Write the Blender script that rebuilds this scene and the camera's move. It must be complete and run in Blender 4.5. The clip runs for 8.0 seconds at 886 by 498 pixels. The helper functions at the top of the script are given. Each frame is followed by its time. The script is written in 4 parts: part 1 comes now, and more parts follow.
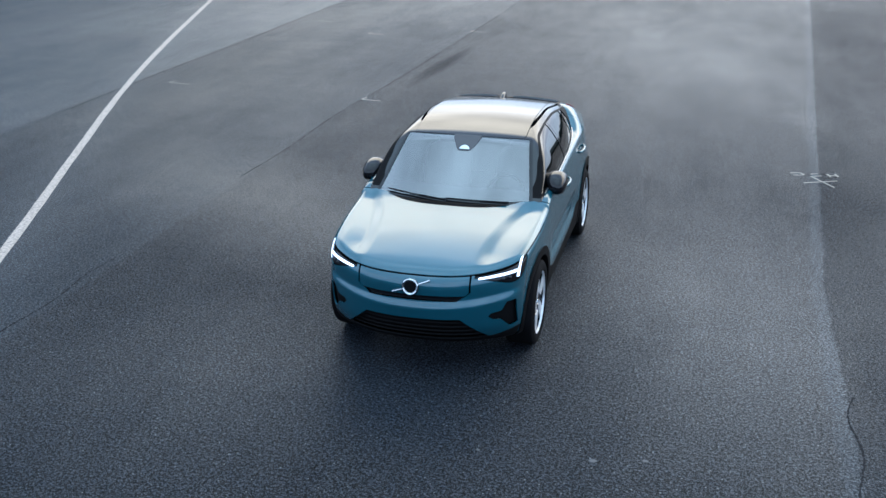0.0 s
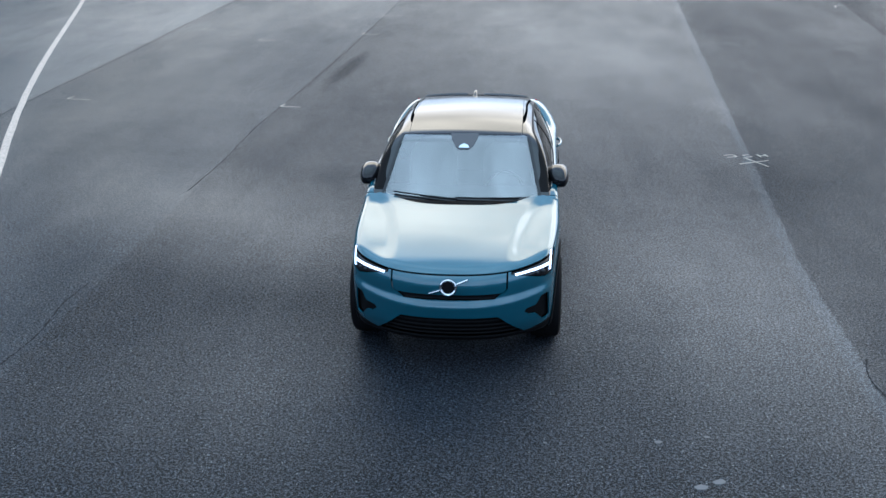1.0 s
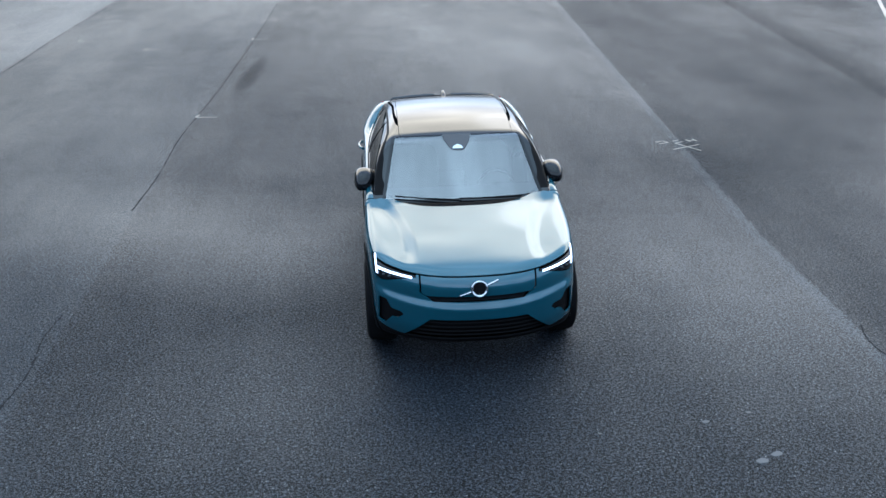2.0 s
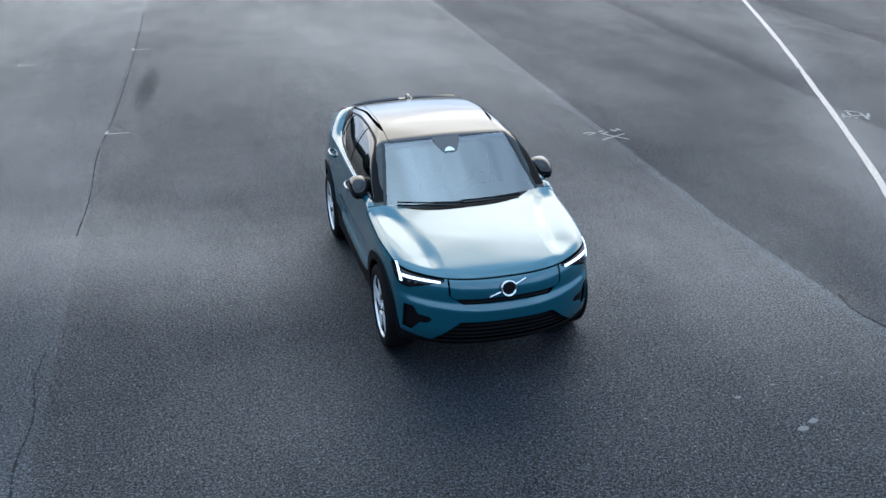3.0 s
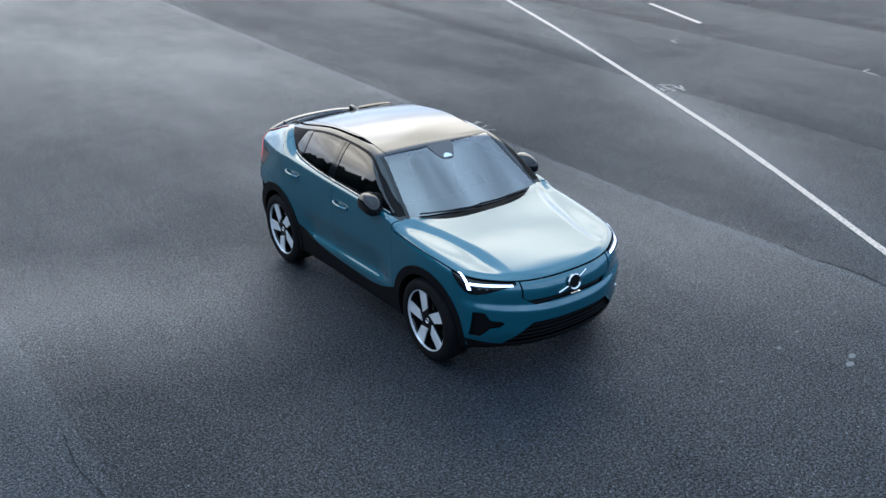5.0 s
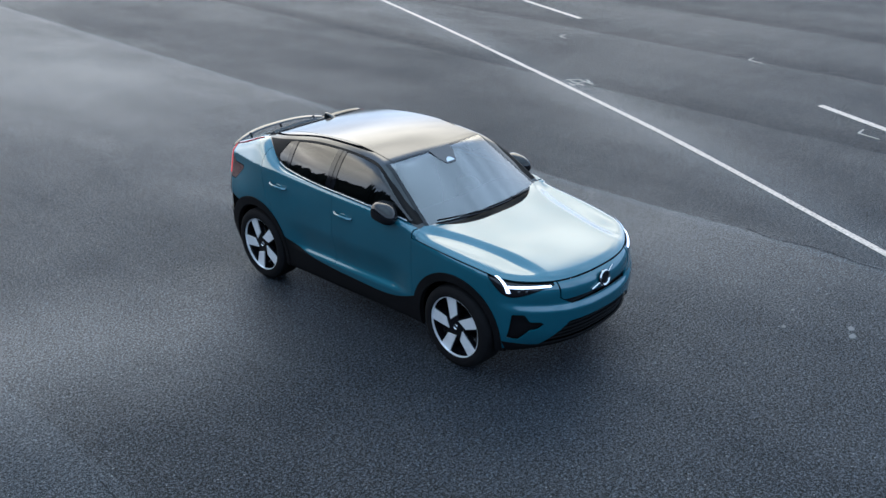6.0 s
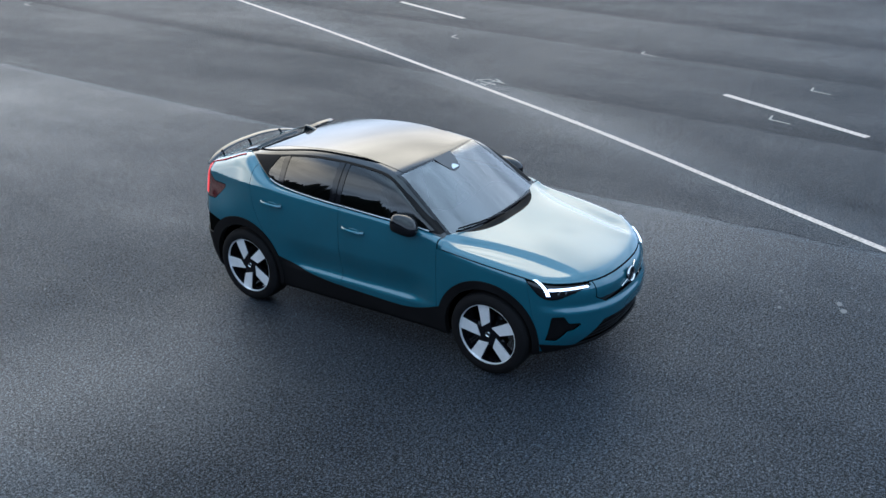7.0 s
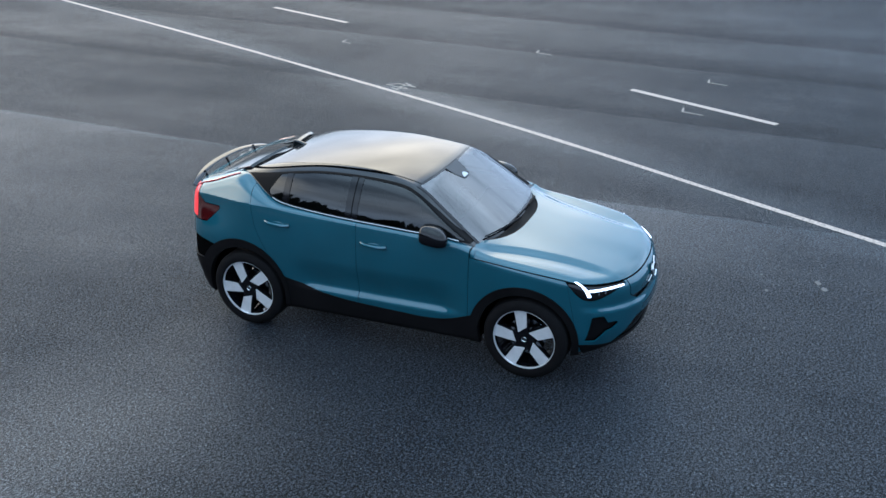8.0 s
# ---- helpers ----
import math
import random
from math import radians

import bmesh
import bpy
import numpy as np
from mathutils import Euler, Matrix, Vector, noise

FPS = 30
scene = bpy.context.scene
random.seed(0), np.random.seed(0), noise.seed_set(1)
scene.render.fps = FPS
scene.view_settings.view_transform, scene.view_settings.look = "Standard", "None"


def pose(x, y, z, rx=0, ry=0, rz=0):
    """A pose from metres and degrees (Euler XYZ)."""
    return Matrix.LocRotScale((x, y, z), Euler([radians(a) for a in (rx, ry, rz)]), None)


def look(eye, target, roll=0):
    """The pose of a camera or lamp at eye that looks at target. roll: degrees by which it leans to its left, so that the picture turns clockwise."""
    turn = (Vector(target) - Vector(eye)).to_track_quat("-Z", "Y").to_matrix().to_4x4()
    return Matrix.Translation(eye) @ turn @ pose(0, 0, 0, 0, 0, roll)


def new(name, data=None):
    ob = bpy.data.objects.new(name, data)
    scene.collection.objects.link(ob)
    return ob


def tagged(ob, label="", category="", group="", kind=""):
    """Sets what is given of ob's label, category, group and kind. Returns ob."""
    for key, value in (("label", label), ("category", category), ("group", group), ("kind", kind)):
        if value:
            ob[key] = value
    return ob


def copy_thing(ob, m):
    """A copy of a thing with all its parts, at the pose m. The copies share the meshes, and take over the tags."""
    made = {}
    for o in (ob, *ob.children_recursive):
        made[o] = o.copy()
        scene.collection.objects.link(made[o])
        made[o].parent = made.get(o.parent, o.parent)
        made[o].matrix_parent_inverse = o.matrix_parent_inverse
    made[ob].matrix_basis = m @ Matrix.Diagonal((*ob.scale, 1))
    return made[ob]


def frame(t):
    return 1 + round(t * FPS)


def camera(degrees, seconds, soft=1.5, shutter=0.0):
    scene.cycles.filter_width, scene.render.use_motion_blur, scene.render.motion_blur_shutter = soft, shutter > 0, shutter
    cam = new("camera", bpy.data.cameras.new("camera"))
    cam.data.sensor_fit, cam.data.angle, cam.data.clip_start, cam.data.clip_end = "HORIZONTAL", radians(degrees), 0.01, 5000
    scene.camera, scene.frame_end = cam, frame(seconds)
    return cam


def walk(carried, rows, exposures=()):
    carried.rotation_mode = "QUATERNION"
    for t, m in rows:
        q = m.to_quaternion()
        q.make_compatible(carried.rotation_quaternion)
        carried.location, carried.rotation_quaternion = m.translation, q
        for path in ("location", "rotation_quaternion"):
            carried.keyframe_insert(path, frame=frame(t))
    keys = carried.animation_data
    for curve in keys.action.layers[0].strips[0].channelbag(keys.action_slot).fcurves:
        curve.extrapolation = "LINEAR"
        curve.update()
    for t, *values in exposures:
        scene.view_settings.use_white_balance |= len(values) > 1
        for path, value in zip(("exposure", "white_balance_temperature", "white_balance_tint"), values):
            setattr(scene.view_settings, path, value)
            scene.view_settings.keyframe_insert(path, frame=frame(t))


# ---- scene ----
cam = camera(48.2, 8.0)
PATH = [
    (0, (2.124, -8.986, 3.947), (1.633, -7.196, 3.202), -0.3),
    (0.5, (1.42, -9.131, 3.926), (1.075, -7.307, 3.182), -0.6),
    (1, (0.656, -9.241, 3.932), (0.474, -7.393, 3.189), -0.8),
    (2.5, (-1.448, -9.112, 3.996), (-1.168, -7.282, 3.239), -1.7),
    (3, (-2.176, -8.957, 4.043), (-1.735, -7.161, 3.282), -1.9),
    (3.5, (-2.875, -8.729, 4.076), (-2.281, -6.98, 3.309), -2.1),
    (4, (-3.573, -8.403, 4.107), (-2.826, -6.716, 3.334), -2.2),
    (4.5, (-4.223, -8.08, 4.155), (-3.341, -6.463, 3.377), -2.4),
    (6, (-6.079, -6.505, 4.283), (-4.791, -5.201, 3.482), -1.8),
    (6.5, (-6.556, -5.897, 4.323), (-5.157, -4.716, 3.518), -1.7),
    (7, (-7.035, -5.168, 4.361), (-5.529, -4.131, 3.551), -1.5),
    (7.5, (-7.434, -4.434, 4.394), (-5.839, -3.543, 3.581), -1.2),
    (8, (-7.791, -3.614, 4.452), (-6.115, -2.89, 3.635), -0.9),
]
walk(cam, [(t, look(eye, target, roll)) for t, eye, target, roll in PATH], [(0.0, 0.38, 4420, 12), (4.0, 0.37, 4420, 12), (8.0, 0.45, 4490, 12)])

# ---- world and light ----
world = bpy.data.worlds.new("overcast_sky")
scene.world = world
world.use_nodes = True
wt = world.node_tree
wt.nodes.clear()


def wnode(kind, **values):
    n = wt.nodes.new(kind)
    for key, value in values.items():
        n.inputs[key].default_value = value
    return n


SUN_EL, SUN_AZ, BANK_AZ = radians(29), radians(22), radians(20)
sky = wt.nodes.new("ShaderNodeTexSky")
sky.sky_type, sky.sun_disc = "NISHITA", False
sky.sun_elevation, sky.sun_rotation = SUN_EL, SUN_AZ
sky.air_density, sky.dust_density, sky.ozone_density = 1.0, 0.3, 1.0
geo = wt.nodes.new("ShaderNodeTexCoord")
xyz = wt.nodes.new("ShaderNodeSeparateXYZ")
wt.links.new(geo.outputs["Generated"], xyz.inputs[0])
stretch = wt.nodes.new("ShaderNodeMapping")
stretch.inputs["Scale"].default_value = (1.0, 1.0, 3.0)
wt.links.new(geo.outputs["Generated"], stretch.inputs["Vector"])
clouds = wnode("ShaderNodeTexNoise", Scale=1.3, Detail=2.0, Roughness=0.5)
wt.links.new(stretch.outputs["Vector"], clouds.inputs["Vector"])
height = wt.nodes.new("ShaderNodeMath")
height.operation = "MULTIPLY_ADD"
height.inputs[1].default_value = 0.22
wt.links.new(clouds.outputs["Fac"], height.inputs[0])
wt.links.new(xyz.outputs["Z"], height.inputs[2])


def wmath(op, a, c):
    n = wt.nodes.new("ShaderNodeMath")
    n.operation = op
    for socket, v in zip(n.inputs, (a, c)):
        if hasattr(v, "links"):
            wt.links.new(v, socket)
        else:
            socket.default_value = v
    return n.outputs[0]


def facing(x, y, z):
    n = wt.nodes.new("ShaderNodeVectorMath")
    n.operation = "DOT_PRODUCT"
    n.inputs[1].default_value = (x, y, z)
    wt.links.new(geo.outputs["Generated"], n.inputs[0])
    return n.outputs["Value"]


def layers(level, rows, top=1.7):
    r = wt.nodes.new("ShaderNodeValToRGB")
    r.color_ramp.elements.remove(r.color_ramp.elements[0])
    for k, (at, colour) in enumerate(rows):
        e = r.color_ramp.elements[0] if k == 0 else r.color_ramp.elements.new(at / top)
        e.position, e.color = at / top, (*colour, 1)
    wt.links.new(wmath("MULTIPLY", level, 1 / top), r.inputs["Fac"])
    return r.outputs["Color"]


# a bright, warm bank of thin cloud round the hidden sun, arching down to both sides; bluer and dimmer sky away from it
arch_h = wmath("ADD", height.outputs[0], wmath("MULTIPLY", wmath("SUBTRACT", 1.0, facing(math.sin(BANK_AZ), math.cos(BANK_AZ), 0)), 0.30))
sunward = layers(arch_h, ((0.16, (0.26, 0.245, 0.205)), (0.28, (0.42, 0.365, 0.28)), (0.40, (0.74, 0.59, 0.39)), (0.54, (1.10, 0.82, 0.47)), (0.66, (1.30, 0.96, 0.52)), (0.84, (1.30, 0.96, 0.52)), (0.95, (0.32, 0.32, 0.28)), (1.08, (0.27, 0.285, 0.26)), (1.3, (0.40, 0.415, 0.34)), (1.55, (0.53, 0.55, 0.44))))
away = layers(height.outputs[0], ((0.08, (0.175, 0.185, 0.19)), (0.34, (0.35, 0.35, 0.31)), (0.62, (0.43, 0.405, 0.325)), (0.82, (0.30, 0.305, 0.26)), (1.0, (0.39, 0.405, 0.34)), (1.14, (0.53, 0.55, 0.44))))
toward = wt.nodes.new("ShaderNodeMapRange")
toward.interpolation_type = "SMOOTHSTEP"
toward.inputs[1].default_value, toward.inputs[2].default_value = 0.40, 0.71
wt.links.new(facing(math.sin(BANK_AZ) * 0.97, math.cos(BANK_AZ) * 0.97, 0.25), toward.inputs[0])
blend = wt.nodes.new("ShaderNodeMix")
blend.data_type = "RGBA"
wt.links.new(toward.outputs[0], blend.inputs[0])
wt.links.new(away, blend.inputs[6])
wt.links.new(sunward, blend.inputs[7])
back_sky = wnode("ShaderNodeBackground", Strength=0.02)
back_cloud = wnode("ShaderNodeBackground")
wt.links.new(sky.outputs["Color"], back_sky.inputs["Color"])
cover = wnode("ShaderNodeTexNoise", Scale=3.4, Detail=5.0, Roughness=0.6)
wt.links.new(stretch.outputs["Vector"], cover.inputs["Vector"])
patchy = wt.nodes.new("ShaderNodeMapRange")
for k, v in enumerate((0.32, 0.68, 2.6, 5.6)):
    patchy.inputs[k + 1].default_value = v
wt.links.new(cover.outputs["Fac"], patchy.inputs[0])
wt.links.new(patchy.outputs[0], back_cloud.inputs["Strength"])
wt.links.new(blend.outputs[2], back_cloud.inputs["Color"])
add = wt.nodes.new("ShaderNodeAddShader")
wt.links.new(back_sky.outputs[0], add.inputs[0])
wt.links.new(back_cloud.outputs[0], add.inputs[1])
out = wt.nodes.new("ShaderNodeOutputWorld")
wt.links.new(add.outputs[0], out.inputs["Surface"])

sun = new("sun", bpy.data.lights.new("sun", "SUN"))
sun.data.energy, sun.data.angle, sun.data.color = 0.22, radians(24), (1.0, 0.80, 0.56)
sun.matrix_world = look((20 * math.sin(SUN_AZ), 20 * math.cos(SUN_AZ), 20 * math.tan(SUN_EL)), (0, 0, 0))


# ---- materials ----
def material(name, color, rough=0.5, metal=0.0, coat=0.0, ior=1.5, coat_rough=0.03, spec=0.5, coat_ior=1.5):
    m = bpy.data.materials.new(name)
    m.use_nodes = True
    b = m.node_tree.nodes["Principled BSDF"]
    b.inputs["Base Color"].default_value = (*color, 1)
    b.inputs["Roughness"].default_value = rough
    b.inputs["Metallic"].default_value = metal
    b.inputs["IOR"].default_value = ior
    b.inputs["Coat Weight"].default_value = coat
    b.inputs["Coat Roughness"].default_value = coat_rough
    b.inputs["Coat IOR"].default_value = coat_ior
    b.inputs["Specular IOR Level"].default_value = spec
    return m


def nodes(m):
    nt = m.node_tree
    return nt, nt.nodes["Principled BSDF"]


def add_noise(nt, scale, detail=4.0, rough=0.5, coords="Object", stretch=None):
    tc = nt.nodes.new("ShaderNodeTexCoord")
    n = nt.nodes.new("ShaderNodeTexNoise")
    n.inputs["Scale"].default_value, n.inputs["Detail"].default_value, n.inputs["Roughness"].default_value = scale, detail, rough
    if stretch:
        mp = nt.nodes.new("ShaderNodeMapping")
        mp.inputs["Scale"].default_value = stretch
        nt.links.new(tc.outputs[coords], mp.inputs["Vector"])
        nt.links.new(mp.outputs["Vector"], n.inputs["Vector"])
    else:
        nt.links.new(tc.outputs[coords], n.inputs["Vector"])
    return n.outputs["Fac"]


def add_range(nt, value, a, b, c, d):
    r = nt.nodes.new("ShaderNodeMapRange")
    for i, v in enumerate((a, b, c, d)):
        r.inputs[i + 1].default_value = v
    nt.links.new(value, r.inputs[0])
    return r.outputs[0]


def add_mix(nt, fac, a, b):
    x = nt.nodes.new("ShaderNodeMix")
    x.data_type = "RGBA"
    for socket, v in ((x.inputs[0], fac), (x.inputs[6], a), (x.inputs[7], b)):
        if hasattr(v, "links"):
            nt.links.new(v, socket)
        elif isinstance(v, tuple):
            socket.default_value = (*v, 1)
        else:
            socket.default_value = v
    return x.outputs[2]


def add_math(nt, op, a, b):
    n = nt.nodes.new("ShaderNodeMath")
    n.operation = op
    for socket, v in ((n.inputs[0], a), (n.inputs[1], b)):
        if hasattr(v, "links"):
            nt.links.new(v, socket)
        else:
            socket.default_value = v
    return n.outputs[0]


PAINT = material("blue_metallic_paint", (0.0148, 0.062, 0.090), 0.48, 0.40, 1.0, 1.5, coat_rough=0.07, spec=0.0, coat_ior=1.57)
BLACK_GLOSS = material("black_gloss", (0.003, 0.003, 0.004), 0.10, 0.0, 0.0, spec=0.3)
PLASTIC = material("black_plastic", (0.003, 0.003, 0.0035), 0.6, spec=0.06)
RUBBER = material("tyre_rubber", (0.004, 0.004, 0.0045), 0.8, spec=0.06)
ALU = material("machined_aluminium", (0.62, 0.63, 0.65), 0.35, 0.55)
CHROME = material("chrome", (0.42, 0.44, 0.46), 0.15, 1.0)
SMOKED = material("smoked_lens", (0.02, 0.022, 0.025), 0.25, spec=0.3)
# near-black without gloss: the shade inside gaps, put into the colour
DARK = material("gap_shade_black", (0.002, 0.002, 0.002), 0.9, spec=0.0)
RED = material("red_lens", (0.028, 0.001, 0.0015), 0.1, 0.0, 1.0)
RED_LIT = material("lit_red_lens", (0.3, 0.01, 0.01), 0.2)
RED_LIT.node_tree.nodes["Principled BSDF"].inputs["Emission Color"].default_value = (1.0, 0.06, 0.05, 1)
RED_LIT.node_tree.nodes["Principled BSDF"].inputs["Emission Strength"].default_value = 0.5
STRIP = material("red_strip_lens", (0.22, 0.008, 0.010), 0.15, 0.0, 1.0)
CABIN = material("dark_cabin_trim", (0.05, 0.05, 0.053), 0.7)
ROOF_GLASS = material("dark_roof_glass", (0.004, 0.005, 0.006), 0.13, 0.0, 0.0, 1.46)
LAMP = material("lamp_light", (0.9, 0.9, 0.9), 0.4)
nt, b = nodes(LAMP)
b.inputs["Emission Color"].default_value = (0.95, 0.98, 1.0, 1)
b.inputs["Emission Strength"].default_value = 1.6


def glass_material(name, tint, ior):
    m = bpy.data.materials.new(name)
    m.use_nodes = True
    nt = m.node_tree
    nt.nodes.clear()
    fres = nt.nodes.new("ShaderNodeFresnel")
    fres.inputs["IOR"].default_value = ior
    clear = nt.nodes.new("ShaderNodeBsdfTransparent")
    clear.inputs["Color"].default_value = (*tint, 1)
    gloss = nt.nodes.new("ShaderNodeBsdfGlossy")
    gloss.inputs["Roughness"].default_value = 0.02
    mix = nt.nodes.new("ShaderNodeMixShader")
    o = nt.nodes.new("ShaderNodeOutputMaterial")
    nt.links.new(fres.outputs[0], mix.inputs[0])
    nt.links.new(clear.outputs[0], mix.inputs[1])
    nt.links.new(gloss.outputs[0], mix.inputs[2])
    nt.links.new(mix.outputs[0], o.inputs["Surface"])
    return m


def weathered(m, fine, coarse, spread, rough_spread):
    """Uneven tone and gloss at two sizes: grain and road film."""
    nt, b = nodes(m)
    r, g, bl, _ = b.inputs["Base Color"].default_value
    rough = b.inputs["Roughness"].default_value
    mixed = add_math(nt, "ADD", add_math(nt, "MULTIPLY", add_noise(nt, fine, 2.0, 0.6), 0.5), add_math(nt, "MULTIPLY", add_noise(nt, coarse, 4.0, 0.6), 0.5))
    low, high = 1 - spread, 1 + spread
    nt.links.new(add_mix(nt, add_range(nt, mixed, 0.35, 0.65, 0.0, 1.0), (r * low, g * low, bl * low), (r * high, g * high, bl * high)), b.inputs["Base Color"])
    nt.links.new(add_range(nt, mixed, 0.35, 0.65, rough - rough_spread, rough + rough_spread), b.inputs["Roughness"])


weathered(PAINT, 900.0, 2.5, 0.10, 0.03)
weathered(PLASTIC, 400.0, 5.0, 0.40, 0.08)
weathered(RUBBER, 120.0, 8.0, 0.45, 0.10)
weathered(ALU, 250.0, 12.0, 0.08, 0.06)
weathered(CABIN, 200.0, 6.0, 0.20, 0.06)

SCREEN = glass_material("windscreen_glass", (0.62, 0.66, 0.65), 2.5)
TINTED = glass_material("tinted_glass", (0.035, 0.042, 0.048), 1.54)

ASPHALT = material("wet_asphalt", (0.02, 0.02, 0.022), 0.5)
nt, b = nodes(ASPHALT)
stones = nt.nodes.new("ShaderNodeTexVoronoi")
stones.inputs["Scale"].default_value = 150.0
tc = nt.nodes.new("ShaderNodeTexCoord")
nt.links.new(tc.outputs["Object"], stones.inputs["Vector"])
grain = add_noise(nt, 46.0, 3.0, 0.9)
speck = add_math(nt, "SUBTRACT", grain, add_math(nt, "MULTIPLY", stones.outputs["Distance"], 0.35))
big = add_noise(nt, 0.24, 5.0, 0.55, stretch=(1.0, 0.45, 1.0))
mid = add_noise(nt, 1.3, 6.0, 0.62, stretch=(1.0, 0.30, 1.0))
streak = add_noise(nt, 2.6, 5.0, 0.65, stretch=(0.14, 1.0, 1.0))


def puddle(cx, cy, rx, ry, deg):
    """A soft round field, 1 in the middle and 0 at its rim."""
    mp = nt.nodes.new("ShaderNodeMapping")
    mp.vector_type = "TEXTURE"
    mp.inputs["Location"].default_value = (cx, cy, 0)
    mp.inputs["Rotation"].default_value = (0, 0, radians(deg))
    mp.inputs["Scale"].default_value = (rx, ry, 1)
    nt.links.new(tc.outputs["Object"], mp.inputs["Vector"])
    g = nt.nodes.new("ShaderNodeTexGradient")
    g.gradient_type = "SPHERICAL"
    nt.links.new(mp.outputs[0], g.inputs[0])
    return g.outputs["Fac"]


wet = add_math(nt, "MULTIPLY", big, 0.44)
for amount, spot in ((0.16, (-6.5, 6.5, 3.2, 6.0, 10)), (0.36, (-3.0, 1.5, 4.2, 1.7, -32)), (0.20, (2.0, 11.0, 5.0, 9.0, 0)), (0.36, (2.2, 0.0, 1.9, 3.4, 10)),
                     (0.06, (8.5, 3.0, 5.0, 4.0, 30)), (0.14, (6.2, 1.6, 1.2, 4.5, -25)), (0.12, (-8.5, 13.0, 5.0, 6.0, 0)), (0.22, (12.0, 4.0, 10.0, 16.0, 0)), (0.15, (4.6, 0.5, 2.0, 3.6, -20)), (0.24, (-1.6, -2.5, 2.6, 1.7, 20)), (0.14, (3.0, -2.6, 1.6, 2.2, 0)), (0.12, (0.0, 4.0, 1.8, 2.0, 0)), (0.2, (0.0, 24.0, 22.0, 16.0, 0))):
    wet = add_math(nt, "ADD", wet, add_math(nt, "MULTIPLY", puddle(*spot), amount))
film = add_range(nt, add_math(nt, "ADD", wet, add_math(nt, "ADD", add_math(nt, "MULTIPLY", mid, 0.30), add_math(nt, "MULTIPLY", streak, 0.12))), 0.27, 0.85, 0.0, 1.0)
stain = puddle(-3.08, 9.9, 0.24, 2.1, -3)
tone = add_mix(nt, add_range(nt, speck, 0.31, 0.49, 0.0, 1.0), (0.001, 0.0011, 0.0013), (0.0335, 0.0415, 0.061))
tone = add_mix(nt, add_range(nt, stain, 0.1, 0.8, 0.0, 0.6), tone, (0.004, 0.004, 0.005))
chips = nt.nodes.new("ShaderNodeTexVoronoi")
chips.inputs["Scale"].default_value = 38.0
nt.links.new(tc.outputs["Object"], chips.inputs["Vector"])
picked = nt.nodes.new("ShaderNodeSeparateColor")
nt.links.new(chips.outputs["Color"], picked.inputs[0])
chip = add_math(nt, "MULTIPLY", add_range(nt, picked.outputs[0], 0.95, 0.96, 0.0, 1.0), add_range(nt, chips.outputs["Distance"], 0.16, 0.24, 1.0, 0.0))
tone = add_mix(nt, add_math(nt, "MULTIPLY", chip, 0.8), tone, (0.20, 0.21, 0.22))
axes = nt.nodes.new("ShaderNodeSeparateXYZ")
nt.links.new(tc.outputs["Object"], axes.inputs[0])
ragged = add_noise(nt, 3.0, 3.0, 0.6)
edge = add_math(nt, "ADD", axes.outputs["X"], add_math(nt, "MULTIPLY", ragged, 0.12))
slant = add_math(nt, "MULTIPLY", add_math(nt, "MAXIMUM", add_math(nt, "SUBTRACT", axes.outputs["Y"], 6.0), 0.0), 0.026)
left_lane = add_range(nt, add_math(nt, "SUBTRACT", edge, slant), -3.605, -3.575, 1.0, 0.0)
bend = add_math(nt, "SUBTRACT", edge, add_math(nt, "MULTIPLY", add_math(nt, "MAXIMUM", add_math(nt, "SUBTRACT", axes.outputs["Y"], 0.3), 0.0), 0.059))
right_lane = add_range(nt, bend, 3.41, 3.44, 0.0, 1.0)
pale = add_mix(nt, add_range(nt, speck, 0.18, 0.48, 0.0, 1.0), (0.005, 0.006, 0.008), (0.048, 0.061, 0.079))
tone = add_mix(nt, add_math(nt, "MULTIPLY", left_lane, 0.27), tone, pale)
outer_lane = add_range(nt, edge, -8.20, -8.10, 1.0, 0.0)
tone = add_mix(nt, add_math(nt, "MULTIPLY", outer_lane, 0.5), tone, (0.045, 0.052, 0.062))
tone = add_mix(nt, add_math(nt, "MULTIPLY", right_lane, 0.25), tone, (0.008, 0.008, 0.010))
strip = add_math(nt, "MULTIPLY", add_range(nt, bend, 3.27, 3.33, 0.0, 1.0), add_math(nt, "SUBTRACT", 1.0, right_lane))
tone = add_mix(nt, add_math(nt, "MULTIPLY", strip, 0.45), tone, pale)


def joint(at, slope, run):
    """A paving joint: dry and dark on its far side, fading over its run."""
    off = add_math(nt, "SUBTRACT", add_math(nt, "SUBTRACT", edge, add_math(nt, "MULTIPLY", axes.outputs["Y"], slope)), at + 0.06)
    return add_math(nt, "MULTIPLY", add_range(nt, off, -0.05, 0.01, 0.0, 1.0), add_range(nt, off, 0.0, run, 1.0, 0.0))


def rim(c0, c1, c2):
    """The soft pale glow beside a line, painted into the asphalt."""
    y = axes.outputs["Y"]
    line_x = add_math(nt, "ADD", add_math(nt, "MULTIPLY", add_math(nt, "ADD", add_math(nt, "MULTIPLY", y, c2), c1), y), c0)
    return add_range(nt, add_math(nt, "ABSOLUTE", add_math(nt, "SUBTRACT", axes.outputs["X"], line_x), 0.0), 0.05, 0.8, 1.0, 0.0)


